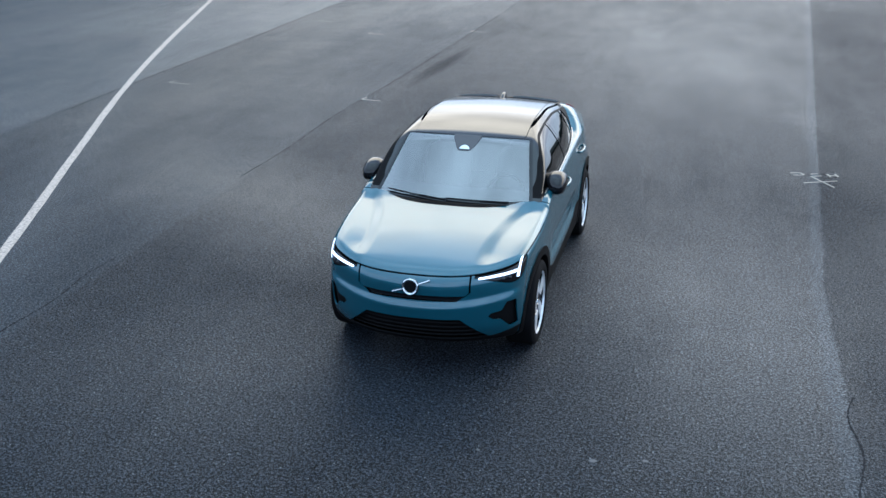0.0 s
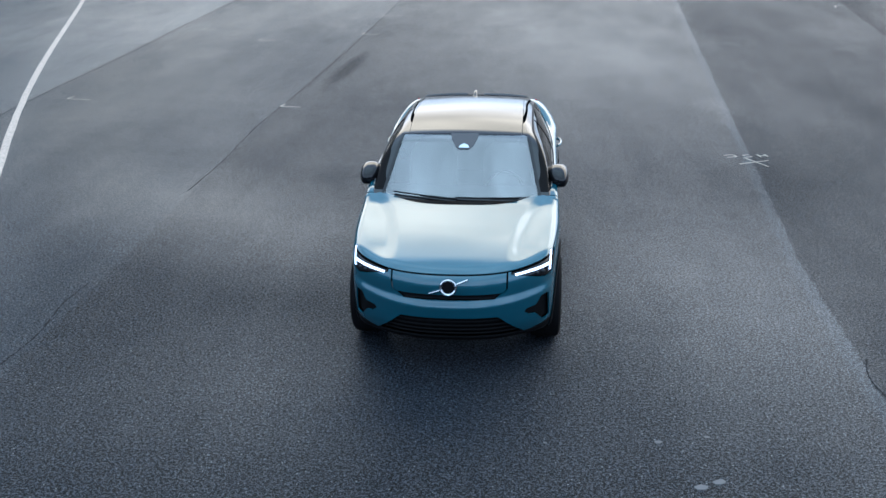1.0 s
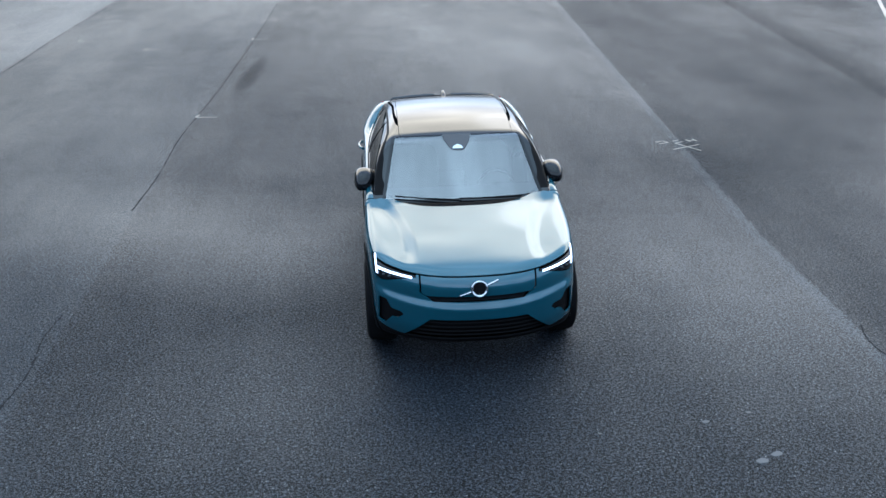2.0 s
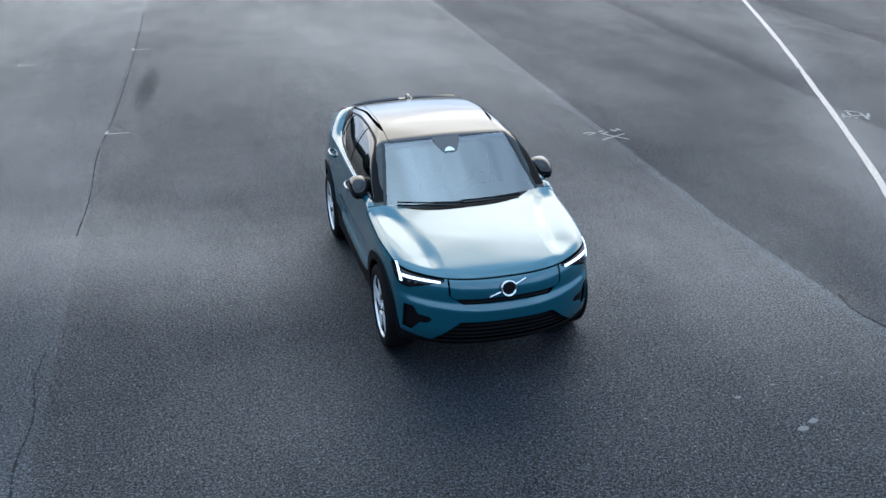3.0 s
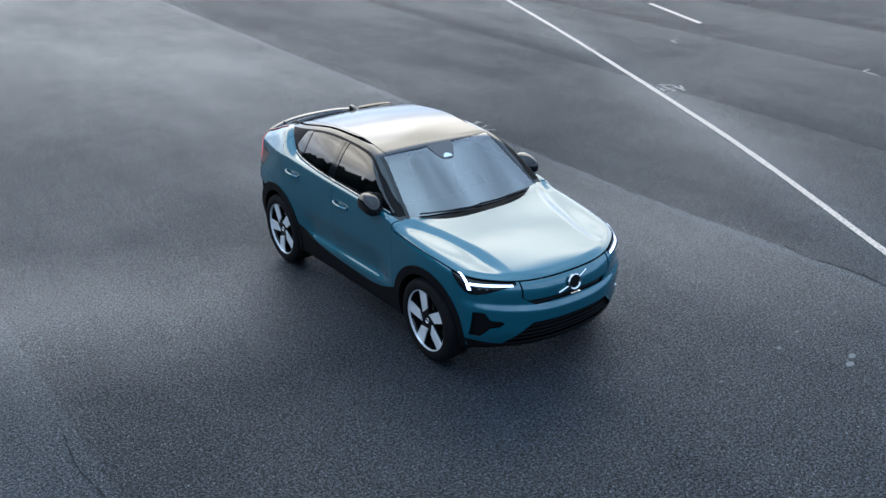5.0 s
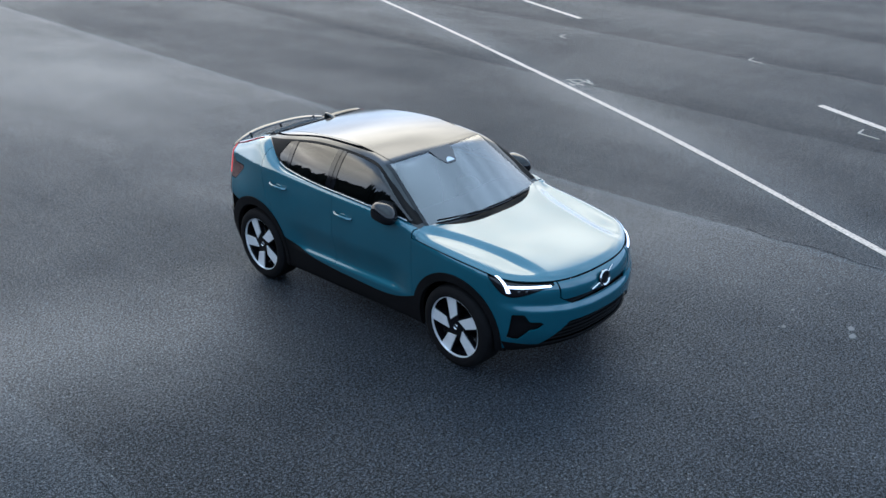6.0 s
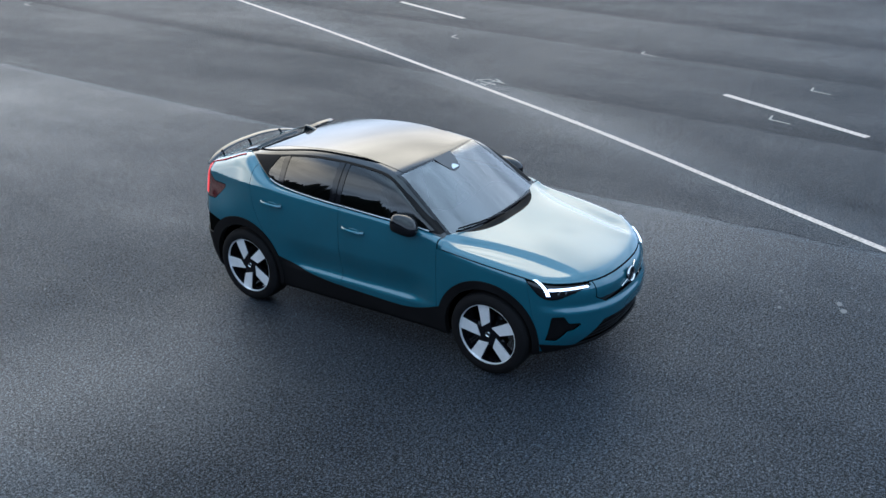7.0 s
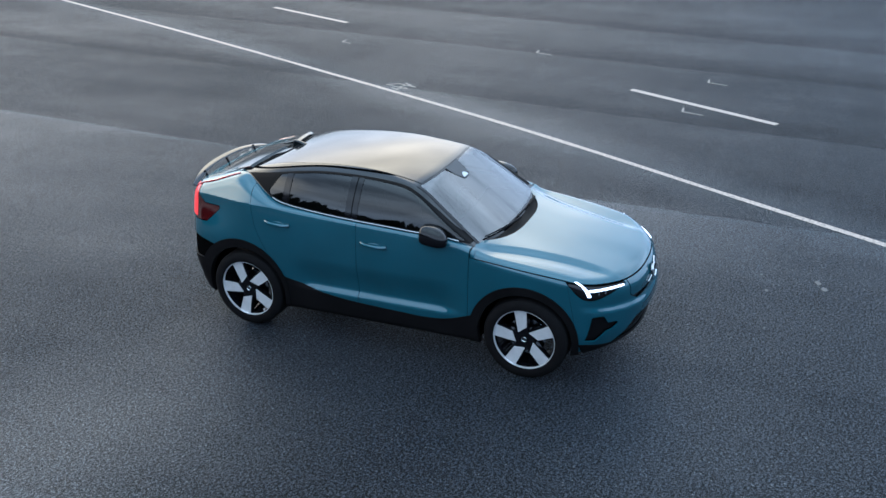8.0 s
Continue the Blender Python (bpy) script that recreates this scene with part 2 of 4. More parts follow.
dry = add_math(nt, "ADD", add_math(nt, "ADD", joint(7.08, 0.094, 0.9), joint(10.45, 0.113, 1.3)), joint(13.3, 0.145, 2.0))
line_glow = add_math(nt, "ADD", rim(5.35, 0.495, -0.0036), rim(-5.32, -0.43, 0.0022))
tone = add_mix(nt, add_math(nt, "MULTIPLY", dry, 0.45), tone, (0.006, 0.006, 0.008))
# glow along the lines, put into the asphalt colour
tone = add_mix(nt, add_math(nt, "MULTIPLY", line_glow, 0.30), tone, pale)
nt.links.new(tone, b.inputs["Base Color"])
b.inputs["Specular Tint"].default_value = (0.81, 0.92, 1.0, 1)
film = add_math(nt, "SUBTRACT", add_math(nt, "ADD", film, add_math(nt, "MULTIPLY", line_glow, 0.16)), add_math(nt, "MULTIPLY", dry, 0.22))
film = add_math(nt, "SUBTRACT", add_math(nt, "ADD", film, add_math(nt, "MULTIPLY", left_lane, 0.06)), add_math(nt, "MULTIPLY", right_lane, 0.25))
film = add_math(nt, "SUBTRACT", add_math(nt, "ADD", film, add_math(nt, "MULTIPLY", outer_lane, 0.14)), add_math(nt, "MULTIPLY", stain, 0.5))
nt.links.new(add_range(nt, film, 0.0, 1.0, 0.66, 0.36), b.inputs["Roughness"])
shine = add_range(nt, film, 0.0, 1.0, 0.145, 0.38)
nt.links.new(add_math(nt, "MULTIPLY", shine, add_range(nt, speck, 0.30, 0.48, 0.24, 2.2)), b.inputs["Specular IOR Level"])
n = nt.nodes.new("ShaderNodeBump")
nt.links.new(add_range(nt, film, 0.0, 1.0, 1.0, 0.60), n.inputs["Strength"])
n.inputs["Distance"].default_value = 0.012
nt.links.new(speck, n.inputs["Height"])
nt.links.new(n.outputs["Normal"], b.inputs["Normal"])
WHITE = material("worn_road_paint", (0.30, 0.31, 0.32), 0.6)
nt, b = nodes(WHITE)
nt.links.new(add_mix(nt, add_range(nt, add_noise(nt, 30.0, 4.0, 0.65), 0.35, 0.6, 0.0, 1.0), (0.12, 0.105, 0.09), (0.32, 0.28, 0.245)), b.inputs["Base Color"])
CRACK = material("crack_tar", (0.012, 0.012, 0.014), 0.9, spec=0.1)


# ---- mesh helpers ----
def part(name, bm, mat, parent=None, label="", smooth=True):
    me = bpy.data.meshes.new(name)
    bm.normal_update()
    bm.to_mesh(me)
    bm.free()
    if smooth:
        me.polygons.foreach_set("use_smooth", [True] * len(me.polygons))
        me.set_sharp_from_angle(angle=radians(35))
    return link(name, me, mat, parent, label)


def link(name, me, mat, parent=None, label=""):
    me.materials.append(mat)
    ob = new(name, me)
    ob.parent = parent
    if label:
        ob["label"] = label
    return ob


def cspline(xs, ys):
    """A natural cubic through the knots, straight beyond its ends."""
    xs, ys = np.array(xs, float), np.array(ys, float)
    n, h = len(xs), np.diff(xs)
    A, r = np.eye(n), np.zeros(n)
    for i in range(1, n - 1):
        A[i, i - 1:i + 2] = h[i - 1], 2 * (h[i - 1] + h[i]), h[i]
        r[i] = 6 * ((ys[i + 1] - ys[i]) / h[i] - (ys[i] - ys[i - 1]) / h[i - 1])
    m = np.linalg.solve(A, r)
    s0 = (ys[1] - ys[0]) / h[0] - h[0] * m[1] / 6
    s1 = (ys[-1] - ys[-2]) / h[-1] + h[-1] * m[-2] / 6

    def at(x):
        x = np.asarray(x, float)
        c = np.clip(x, xs[0], xs[-1])
        i = np.clip(np.searchsorted(xs, c) - 1, 0, n - 2)
        p, q, w = xs[i + 1] - c, c - xs[i], h[i]
        v = (m[i] * p ** 3 + m[i + 1] * q ** 3) / (6 * w) + (ys[i] / w - m[i] * w / 6) * p + (ys[i + 1] / w - m[i + 1] * w / 6) * q
        return v + np.minimum(x - xs[0], 0) * s0 + np.maximum(x - xs[-1], 0) * s1
    return at


def step(x, a, b):
    t = np.clip((x - a) / (b - a), 0, 1)
    return t * t * (3 - 2 * t)


def smax(a, b, r):
    h = np.maximum(r - np.abs(a - b), 0) / r
    return np.maximum(a, b) + h * h * r * 0.25


def gradient(f, P, e=0.004):
    g = np.empty_like(P)
    for i in range(3):
        d = np.zeros(3)
        d[i] = e
        g[:, i] = f(P + d) - f(P - d)
    return g / (2 * e)


def net(f, lo, hi, h, relax=3):
    """The surface f = 0 inside a box, as even quads: vertices, outward normals, faces."""
    axes = [np.arange(l, u + h, h) for l, u in zip(lo, hi)]
    X = np.stack(np.meshgrid(*axes, indexing="ij"), -1)
    s = f(X.reshape(-1, 3)).reshape(X.shape[:3]) < 0
    n = sum(s[i:s.shape[0] - 1 + i, j:s.shape[1] - 1 + j, k:s.shape[2] - 1 + k].astype(int) for i in (0, 1) for j in (0, 1) for k in (0, 1))
    active = (n > 0) & (n < 8)
    index = np.full(active.shape, -1)
    index[active] = np.arange(active.sum())
    V = X[:-1, :-1, :-1][active] + h / 2
    F = []
    for ax in range(3):
        t = np.moveaxis(s, ax, 0)
        I = np.moveaxis(index, ax, 0)
        i, j, k = np.nonzero(t[:-1] != t[1:])
        ok = (j > 0) & (k > 0) & (j < t.shape[1] - 1) & (k < t.shape[2] - 1)
        i, j, k = i[ok], j[ok], k[ok]
        q = np.stack([I[i, j - 1, k - 1], I[i, j, k - 1], I[i, j, k], I[i, j - 1, k]], 1)
        flip = t[i, j, k] == (ax == 1)
        q[flip] = q[flip][:, ::-1]
        F.append(q)
    F = np.concatenate(F)

    def project(P, times):
        for _ in range(times):
            g = gradient(f, P)
            stepv = (f(P) / np.maximum((g * g).sum(1), 0.05))[:, None] * g
            P = P - np.clip(stepv, -h, h)
        return P
    V = project(V, 3)
    count = np.bincount(F.ravel(), minlength=len(V))[:, None]
    for _ in range(relax):
        mid = V[F].mean(1)
        acc = np.stack([np.bincount(F.ravel(), np.repeat(mid[:, c], 4), len(V)) for c in range(3)], 1)
        V = project(V * 0.3 + 0.7 * acc / np.maximum(count, 1), 1)
    V = project(V, 2)
    N = gradient(f, V)
    N /= np.linalg.norm(N, axis=1)[:, None]
    return V, N, [tuple(q) for q in F.tolist()]


def half(skin):
    return clip(skin, lambda x, y, z: -x, signed=True)


def clip(skin, *fields, signed=False):
    """The part of a skin on which every field is positive, cut cleanly along its zero line."""
    V, N, F = skin
    for fn in fields:
        d = fn(V[:, 0] if signed else np.abs(V[:, 0]), V[:, 1], V[:, 2])
        inside = d > 0
        newV, newN, cache, out = [], [], {}, []
        base = len(V)
        for f in F:
            flags = [inside[i] for i in f]
            if all(flags):
                out.append(f)
            elif any(flags):
                poly = []
                for a, c in zip(f, f[1:] + f[:1]):
                    if inside[a]:
                        poly.append(a)
                    if inside[a] != inside[c]:
                        key = (min(a, c), max(a, c))
                        if key not in cache:
                            t = min(max(d[a] / (d[a] - d[c]), 0.001), 0.999)
                            cache[key] = base + len(newV)
                            newV.append(V[a] + (V[c] - V[a]) * t)
                            newN.append(N[a] + (N[c] - N[a]) * t)
                        poly.append(cache[key])
                if len(poly) > 2:
                    out.append(tuple(poly))
        if newV:
            V, N = np.concatenate([V, np.array(newV)]), np.concatenate([N, np.array(newN)])
        F = out
    used = sorted({i for f in F for i in f})
    remap = {o: i for i, o in enumerate(used)}
    N = N[used] / np.linalg.norm(N[used], axis=1)[:, None] if used else N[:0]
    return V[used], N, [tuple(remap[i] for i in f) for f in F]


def offset(skin, d):
    return skin[0] + skin[1] * d, skin[1], skin[2]


def flip_x(skin):
    s = np.array([-1, 1, 1])
    return skin[0] * s, skin[1] * s, [f[::-1] for f in skin[2]]


def both(skin):
    m = flip_x(skin)
    n = len(skin[0])
    return np.concatenate([skin[0], m[0]]), np.concatenate([skin[1], m[1]]), skin[2] + [tuple(i + n for i in f) for f in m[2]]


def panel(name, skin, mat, parent, label="", depth=0.014, out=0.0):
    """A sheet with turned-in edges from a piece of skin."""
    V, N, F = offset(skin, out) if out else skin
    V, N, F = list(map(tuple, V)), list(map(tuple, N)), list(F)
    if depth:
        edges = {}
        for f in F:
            for a, c in zip(f, f[1:] + f[:1]):
                if (c, a) in edges:
                    del edges[c, a]
                else:
                    edges[a, c] = 1
        for a, c in edges:
            if abs(V[a][0]) < 0.003 and abs(V[c][0]) < 0.003:
                continue
            pa, pc, na, nc = (np.array(v) for v in (V[a], V[c], N[a], N[c]))
            qa, qc = pa - na * depth, pc - nc * depth
            wn = np.cross(pc - pa, na)
            wn = wn / max(np.linalg.norm(wn), 1e-9)
            i = len(V)
            V += [tuple(pa), tuple(qa), tuple(qc), tuple(pc)]
            N += [tuple(wn)] * 4
            F.append((i, i + 1, i + 2, i + 3))
    me = bpy.data.meshes.new(name)
    me.from_pydata(V, [], F)
    me.polygons.foreach_set("use_smooth", [True] * len(me.polygons))
    me.normals_split_custom_set_from_vertices(N)
    return link(name, me, mat, parent, label)


# ---- ground ----
def sheet(name, x0, y0, x1, y1, z, mat, cuts=1):
    bm = bmesh.new()
    bmesh.ops.create_grid(bm, x_segments=cuts, y_segments=cuts, size=1)
    for v in bm.verts:
        v.co = ((x0 + x1) / 2 + v.co.x * (x1 - x0) / 2, (y0 + y1) / 2 + v.co.y * (y1 - y0) / 2, z)
    return part(name, bm, mat, smooth=False)


ground = tagged(sheet("ground", -900, -900, 900, 900, 0, ASPHALT), "wet dark grey asphalt test ground", "ground", kind="structure")


def ribbon(name, points, width, z, mat, wobble=0.0):
    """A flat strip along a smooth line."""
    gaps = np.linalg.norm(np.diff(np.array(points, float), axis=0), axis=1)
    t = np.concatenate([[0], np.cumsum(gaps)]) / gaps.sum()
    u = np.linspace(0, 1, 120 if len(points) > 2 else 2)
    fx, fy = cspline(t, [p[0] for p in points]), cspline(t, [p[1] for p in points])
    P = np.stack([fx(u), fy(u)], 1)
    d = np.gradient(P, axis=0)
    d /= np.linalg.norm(d, axis=1)[:, None]
    side = np.stack([-d[:, 1], d[:, 0]], 1)
    rng = np.random.RandomState(5)
    bm = bmesh.new()
    rows = []
    for p, s in zip(P, side):
        j = rng.uniform(-wobble, wobble, 2)
        rows.append([bm.verts.new((*(p + s * (width / 2 + j[0])), z)), bm.verts.new((*(p - s * (width / 2 + j[1])), z))])
    for a, c in zip(rows, rows[1:]):
        bm.faces.new((a[1], c[1], c[0], a[0]))
    return part(name, bm, mat, smooth=False)


tagged(ribbon("road_line", [(-17.6, 32.6), (-12.05, 17.5), (-7.95, 6.2), (-4.94, -0.9), (-2.5, -7), (0.2, -13.5)], 0.115, 0.004, WHITE, 0.006), "long worn white painted line on wet asphalt", "road marking")
tagged(ribbon("road_line", [(20.0, 34.0), (12.45, 16.0), (9.27, 8.5), (7.2, 3.9), (5.35, 0.0), (4.24, -2.1), (3.2, -4.1), (2.05, -6.3), (-1.3, -12.9)], 0.092, 0.004, WHITE, 0.006), "long worn white painted line curving past the car", "road marking")
tagged(ribbon("road_dash", [(13.2, 9.85), (12.1, 7.25)], 0.12, 0.004, WHITE), "short white painted dash on wet asphalt", "road marking", group="dashed line")
tagged(ribbon("road_dash", [(8.6, -0.07), (7.37, -2.57)], 0.12, 0.004, WHITE), "short white painted dash on wet asphalt", "road marking", group="dashed line")



def crack(points, width):
    return tagged(ribbon("crack", points, width, 0.003, CRACK, width * 0.45), "thin dark crack in the asphalt joint", "crack")


crack([(3.42, -1.7), (3.35, -1.95), (3.40, -2.5), (3.32, -3.05), (3.36, -3.6), (3.28, -4.6)], 0.013)
crack([(-3.74, -0.6), (-3.78, -1.1), (-3.72, -1.7), (-3.77, -2.4), (-3.70, -3.2), (-3.76, -4.2)], 0.013)
crack([(-8.14, 5.0), (-8.17, 8.0), (-8.12, 11.0), (-8.18, 14.5), (-8.15, 20.0)], 0.018)
crack([(-3.72, 2.3), (-3.66, 3.7), (-3.69, 5.2), (-3.63, 6.7), (-3.55, 8.1), (-3.5, 9.6), (-3.42, 12.5), (-3.32, 19.7)], 0.016)


def stroke(bm, p, q, w, w2=None):
    """One flat brush stroke."""
    d = (Vector(q) - Vector(p)).normalized()
    s = Vector((-d.y, d.x))
    w2 = w if w2 is None else w2
    c = [(p[0] + s.x * w, p[1] + s.y * w), (p[0] - s.x * w, p[1] - s.y * w), (q[0] - s.x * w2, q[1] - s.y * w2), (q[0] + s.x * w2, q[1] + s.y * w2)]
    bm.faces.new([bm.verts.new((x, y, 0.004)) for x, y in c])


CHALK = material("faded_spray_paint", (0.20, 0.192, 0.178), 0.85, spec=0.1)

FLAKE = material("old_paint_remnant", (0.10, 0.10, 0.102), 0.85, spec=0.1)


def marks(name, strokes, label, w=0.022):
    bm = bmesh.new()
    for p, q in strokes:
        stroke(bm, p, q, w, w * 0.7)
    bmesh.ops.recalc_face_normals(bm, faces=bm.faces)
    for f in bm.faces:
        if f.normal.z < 0:
            f.normal_flip()
    return tagged(part(name, bm, CHALK, smooth=False), label, "road marking")


def scaled(cx, cy, k, strokes):
    return [((cx + k * p[0], cy + k * p[1]), (cx + k * q[0], cy + k * q[1])) for p, q in strokes]


marks("spray_mark", scaled(3.58, 3.95, 0.55, [((-0.36, -0.22), (0.40, 0.12)), ((-0.16, 0.34), (0.30, -0.42)), ((-0.62, 0.50), (-0.40, 0.58)), ((-0.56, 0.34), (-0.30, 0.42)), ((-0.40, 0.58), (-0.30, 0.42)), ((-0.16, 0.52), (0.02, 0.60)), ((-0.10, 0.36), (0.08, 0.44)), ((0.22, 0.62), (0.28, 0.40)), ((0.40, 0.66), (0.46, 0.44)), ((0.24, 0.50), (0.44, 0.54))]), "faded white sprayed cross with small strokes on asphalt", 0.016)
marks("spray_mark", scaled(7.47, 3.75, 0.8, [((-0.17, -0.27), (-0.02, 0.23)), ((0.03, -0.37), (0.18, 0.13)), ((-0.27, 0.0), (-0.07, -0.20)), ((0.0, 0.33), (0.20, 0.08)), ((-0.10, -0.02), (0.10, -0.10)), ((0.13, -0.22), (0.28, 0.0)), ((-0.32, -0.12), (-0.18, 0.12))]), "faded white sprayed ring mark beside the line", 0.026)
for x, y, a, c in ((-3.64, 6.80, 0.10, 0.36), (-3.46, 13.95, 0.10, 0.4), (-7.56, 7.2, 0.12, 0.45), (-5.72, 13.1, 0.10, 0.4), (-7.53, 14.55, 0.10, 0.4), (-3.34, 21.7, 0.10, 0.4), (0.70, 18.3, 0.10, 0.3)):
    marks("spray_tick", [((x, y), (x + c, y - 0.04)), ((x, y), (x + 0.04, y + a + 0.08))], "small faded white sprayed tick on asphalt", 0.02)
for x, y, c in ((10.69, 2.3, 0.34), (7.57, -1.12, 0.34), (9.50, -1.21, 0.34), (10.29, 6.4, 0.25), (8.51, 6.91, 0.25), (8.54, 18.6, 0.4)):
    marks("spray_tick", [((x, y), (x - 0.10, y - c)), ((x, y), (x + 0.22, y + 0.02))], "small faded white sprayed tick on asphalt", 0.02)


def flake(x, y, sx, sy, deg):
    rng = np.random.RandomState(int(abs(x * 100)))
    bm = bmesh.new()
    pts = []
    for k in range(10):
        t = 2 * math.pi * k / 10
        r = rng.uniform(0.8, 1.1)
        pts.append(Vector((sx * r * math.cos(t) * 1.1, sy * r * math.sin(t), 0)))
    turn = Euler((0, 0, radians(deg))).to_matrix()
    low = [bm.verts.new(turn @ p + Vector((x, y, 0.001))) for p in pts]
    high = [bm.verts.new(turn @ (p * 0.9) + Vector((x, y, 0.005))) for p in pts]
    bm.faces.new(high)
    for k in range(10):
        bm.faces.new((low[k], low[(k + 1) % 10], high[(k + 1) % 10], high[k]))
    return tagged(part("paint_flake", bm, FLAKE, smooth=False), "small pale square paint remnant on asphalt", "paint remnant", group="paint remnants")


for spot in ((1.575, -3.07, 0.028, 0.022, 10), (1.93, -2.98, 0.022, 0.018, 0), (1.80, -3.60, 0.045, 0.035, 20), (1.93, -3.53, 0.045, 0.032, 20), (0.77, -3.14, 0.014, 0.012, 0)):
    flake(*spot)


# woods far behind the walk, seen only as a dark line in the windows
def woods():
    rng = np.random.RandomState(11)
    V, F = [], []
    for k in range(620):
        t = rng.uniform(0, 2 * math.pi)
        r = rng.uniform(52, 70)
        cx, cy, h = r * math.cos(t), r * math.sin(t), rng.uniform(7.5, 11) * (0.8 + 0.2 * math.sin(3 * t + 1) + 0.12 * math.sin(11 * t)) * (0.3 + 0.7 * float(step(math.cos(t - 3.75), -0.05, 0.25)) + 1.2 * float(step(math.cos(t - 2.45), 0.84, 0.96)))
        base = len(V)
        wide = rng.uniform(1.6, 2.8)
        rings = ((0.0, 0.7), (0.28, 1.0), (0.6, 0.85), (0.84, 0.5), (0.97, 0.16))
        for up, w in rings:
            for i in range(7):
                q = 2 * math.pi * (i + rng.uniform(-0.2, 0.2)) / 7
                ww = w * wide * rng.uniform(0.75, 1.2)
                V.append((cx + ww * math.cos(q), cy + ww * math.sin(q), h * up * rng.uniform(0.92, 1.05)))
        for k in range(len(rings) - 1):
            F += [(base + 7 * k + i, base + 7 * k + (i + 1) % 7, base + 7 * k + 7 + (i + 1) % 7, base + 7 * k + 7 + i) for i in range(7)]
        F.append(tuple(base + 28 + i for i in range(7)))
    me = bpy.data.meshes.new("far_woods")
    me.from_pydata(V, [], F)
    return tagged(link("far_woods", me, material("dark_needles", (0.012, 0.018, 0.014), 0.8)), "dark distant spruce woods around the open ground", "woods", kind="stuff")


woods()

# ---- the car: shape ----
TOP = cspline([-2.35, -2.15, -1.9, -1.5, -1.1, -0.8, -0.4, 0.2, 0.6, 0.88, 1.05, 1.17, 1.31, 1.43, 1.6, 1.93, 2.3],
              [0.80, 0.885, 0.945, 1.015, 1.072, 1.120, 1.160, 1.183, 1.20, 1.217, 1.244, 1.295, 1.372, 1.412, 1.385, 1.28, 1.2])
WIDTH = cspline([-2.3, -1.9, -1.6, -1.3, -0.7, 0, 0.7, 1.35, 1.7, 2.0, 2.3], [0.765, 0.810, 0.852, 0.878, 0.882, 0.887, 0.892, 0.900, 0.878, 0.825, 0.745])
NOSE = cspline([0.15, 0.3, 0.42, 0.52, 0.62, 0.70, 0.80, 0.88, 1.0], [0.20, 0.088, 0.028, 0.010, 0.0, -0.004, -0.004, 0.02, 0.10])
CREASE = cspline([-2.2, -2.05, -1.9, -1.65, -1.4, -1.2, -0.95, -0.8], [0.49, 0.48, 0.475, 0.487, 0.528, 0.575, 0.675, 0.74])
TAIL = cspline([0.2, 0.35, 0.5, 0.65, 0.9, 1.1, 1.25, 1.45], [0.16, 0.08, 0.02, 0.0, 0.03, 0.05, 0.09, 0.22])
ROOF = cspline([-0.7, -0.33, 0, 0.35, 0.8, 1.2, 1.6, 1.95, 2.2], [1.43, 1.512, 1.572, 1.596, 1.572, 1.515, 1.41, 1.29, 1.18])


def lower(P):
    a, y, z = np.abs(P[:, 0]), P[:, 1], P[:, 2]
    hood = 1 - step(y, -1.05, -0.75)
    crease = CREASE(np.clip(y, -2.3, -0.8))
    top = TOP(y) - hood * (0.012 * (a / 0.6) ** 2 + 0.017 * step(a, crease - 0.04, crease + 0.085) * (1 - 0.85 * step(a, crease + 0.05, crease + 0.26)) * step(y, -2.12, -1.75))
    doors = step(y, -0.85, -0.55) * (1 - step(y, 0.6, 0.95))
    side = WIDTH(y) - 0.15 * np.maximum(0.65 - z, 0) ** 2 - 0.16 * np.maximum(z - 0.75, 0) ** 2 - 0.5 * np.maximum(z - 1.21, 0)
    side = side - doors * 0.034 * step(z, 0.465, 0.54) * (1 - step(z, 0.56, 0.80))
    side = side - 0.05 * step(y, 1.2, 1.8) * step(z, 0.80, 1.15)
    f = smax(a - side, z - top, np.where(y < -0.9, 0.075, 0.04 + 0.07 * step(y, 0.95, 1.5)))
    ledge = 0.615 + 0.06 * (a / 0.8) ** 2
    f = smax(f, -y - (2.24 - 0.33 * (a / 0.8) ** 2.5 - NOSE(z) - 0.032 * step(z, ledge - 0.012, ledge + 0.062)), 0.10)
    f = smax(f, y - (2.19 - 0.24 * (a / 0.85) ** 2.6 - TAIL(z)), 0.10)
    return smax(f, 0.24 + 0.04 * step(-y, 1.6, 2.0) - z, 0.05)


def upper(P):
    a, y, z = np.abs(P[:, 0]), P[:, 1], P[:, 2]
    side = 0.832 - 0.26 * (z - 1.19) - 1.0 * np.maximum(z - 1.19, 0) ** 2 - 0.11 * (np.maximum(y - 0.3, 0) / 1.2) ** 2 - 0.05 * step(-y, 0.2, 0.85)
    f = smax(a - side, z - (ROOF(y) - 0.024 * (a / 0.55) ** 2), 0.08)
    screen = -0.995 + (z - 1.08) * 1.52 + 0.075 * (np.minimum(a, 0.72) / 0.655) ** 2
    return smax(f, (screen - y) * 0.5, 0.035)


LOWER = half(net(lower, (-0.97, -2.3, 0.15), (0.05, 2.3, 1.5), 0.015))
UPPER = half(net(upper, (-0.9, -1.16, 1.0), (0.05, 2.0, 1.66), 0.015))
LOWER = clip(LOWER, lambda a, y, z: np.maximum(upper(np.stack([a, y, z], 1)) + 0.015, TOP(y) - 0.08 - z))
UPPER = clip(UPPER, lambda a, y, z: lower(np.stack([a, y, z], 1)) + 0.01, lambda a, y, z: np.where((a > 0.7) & (y > -0.98), z - TOP(y) + 0.03, 1.0))

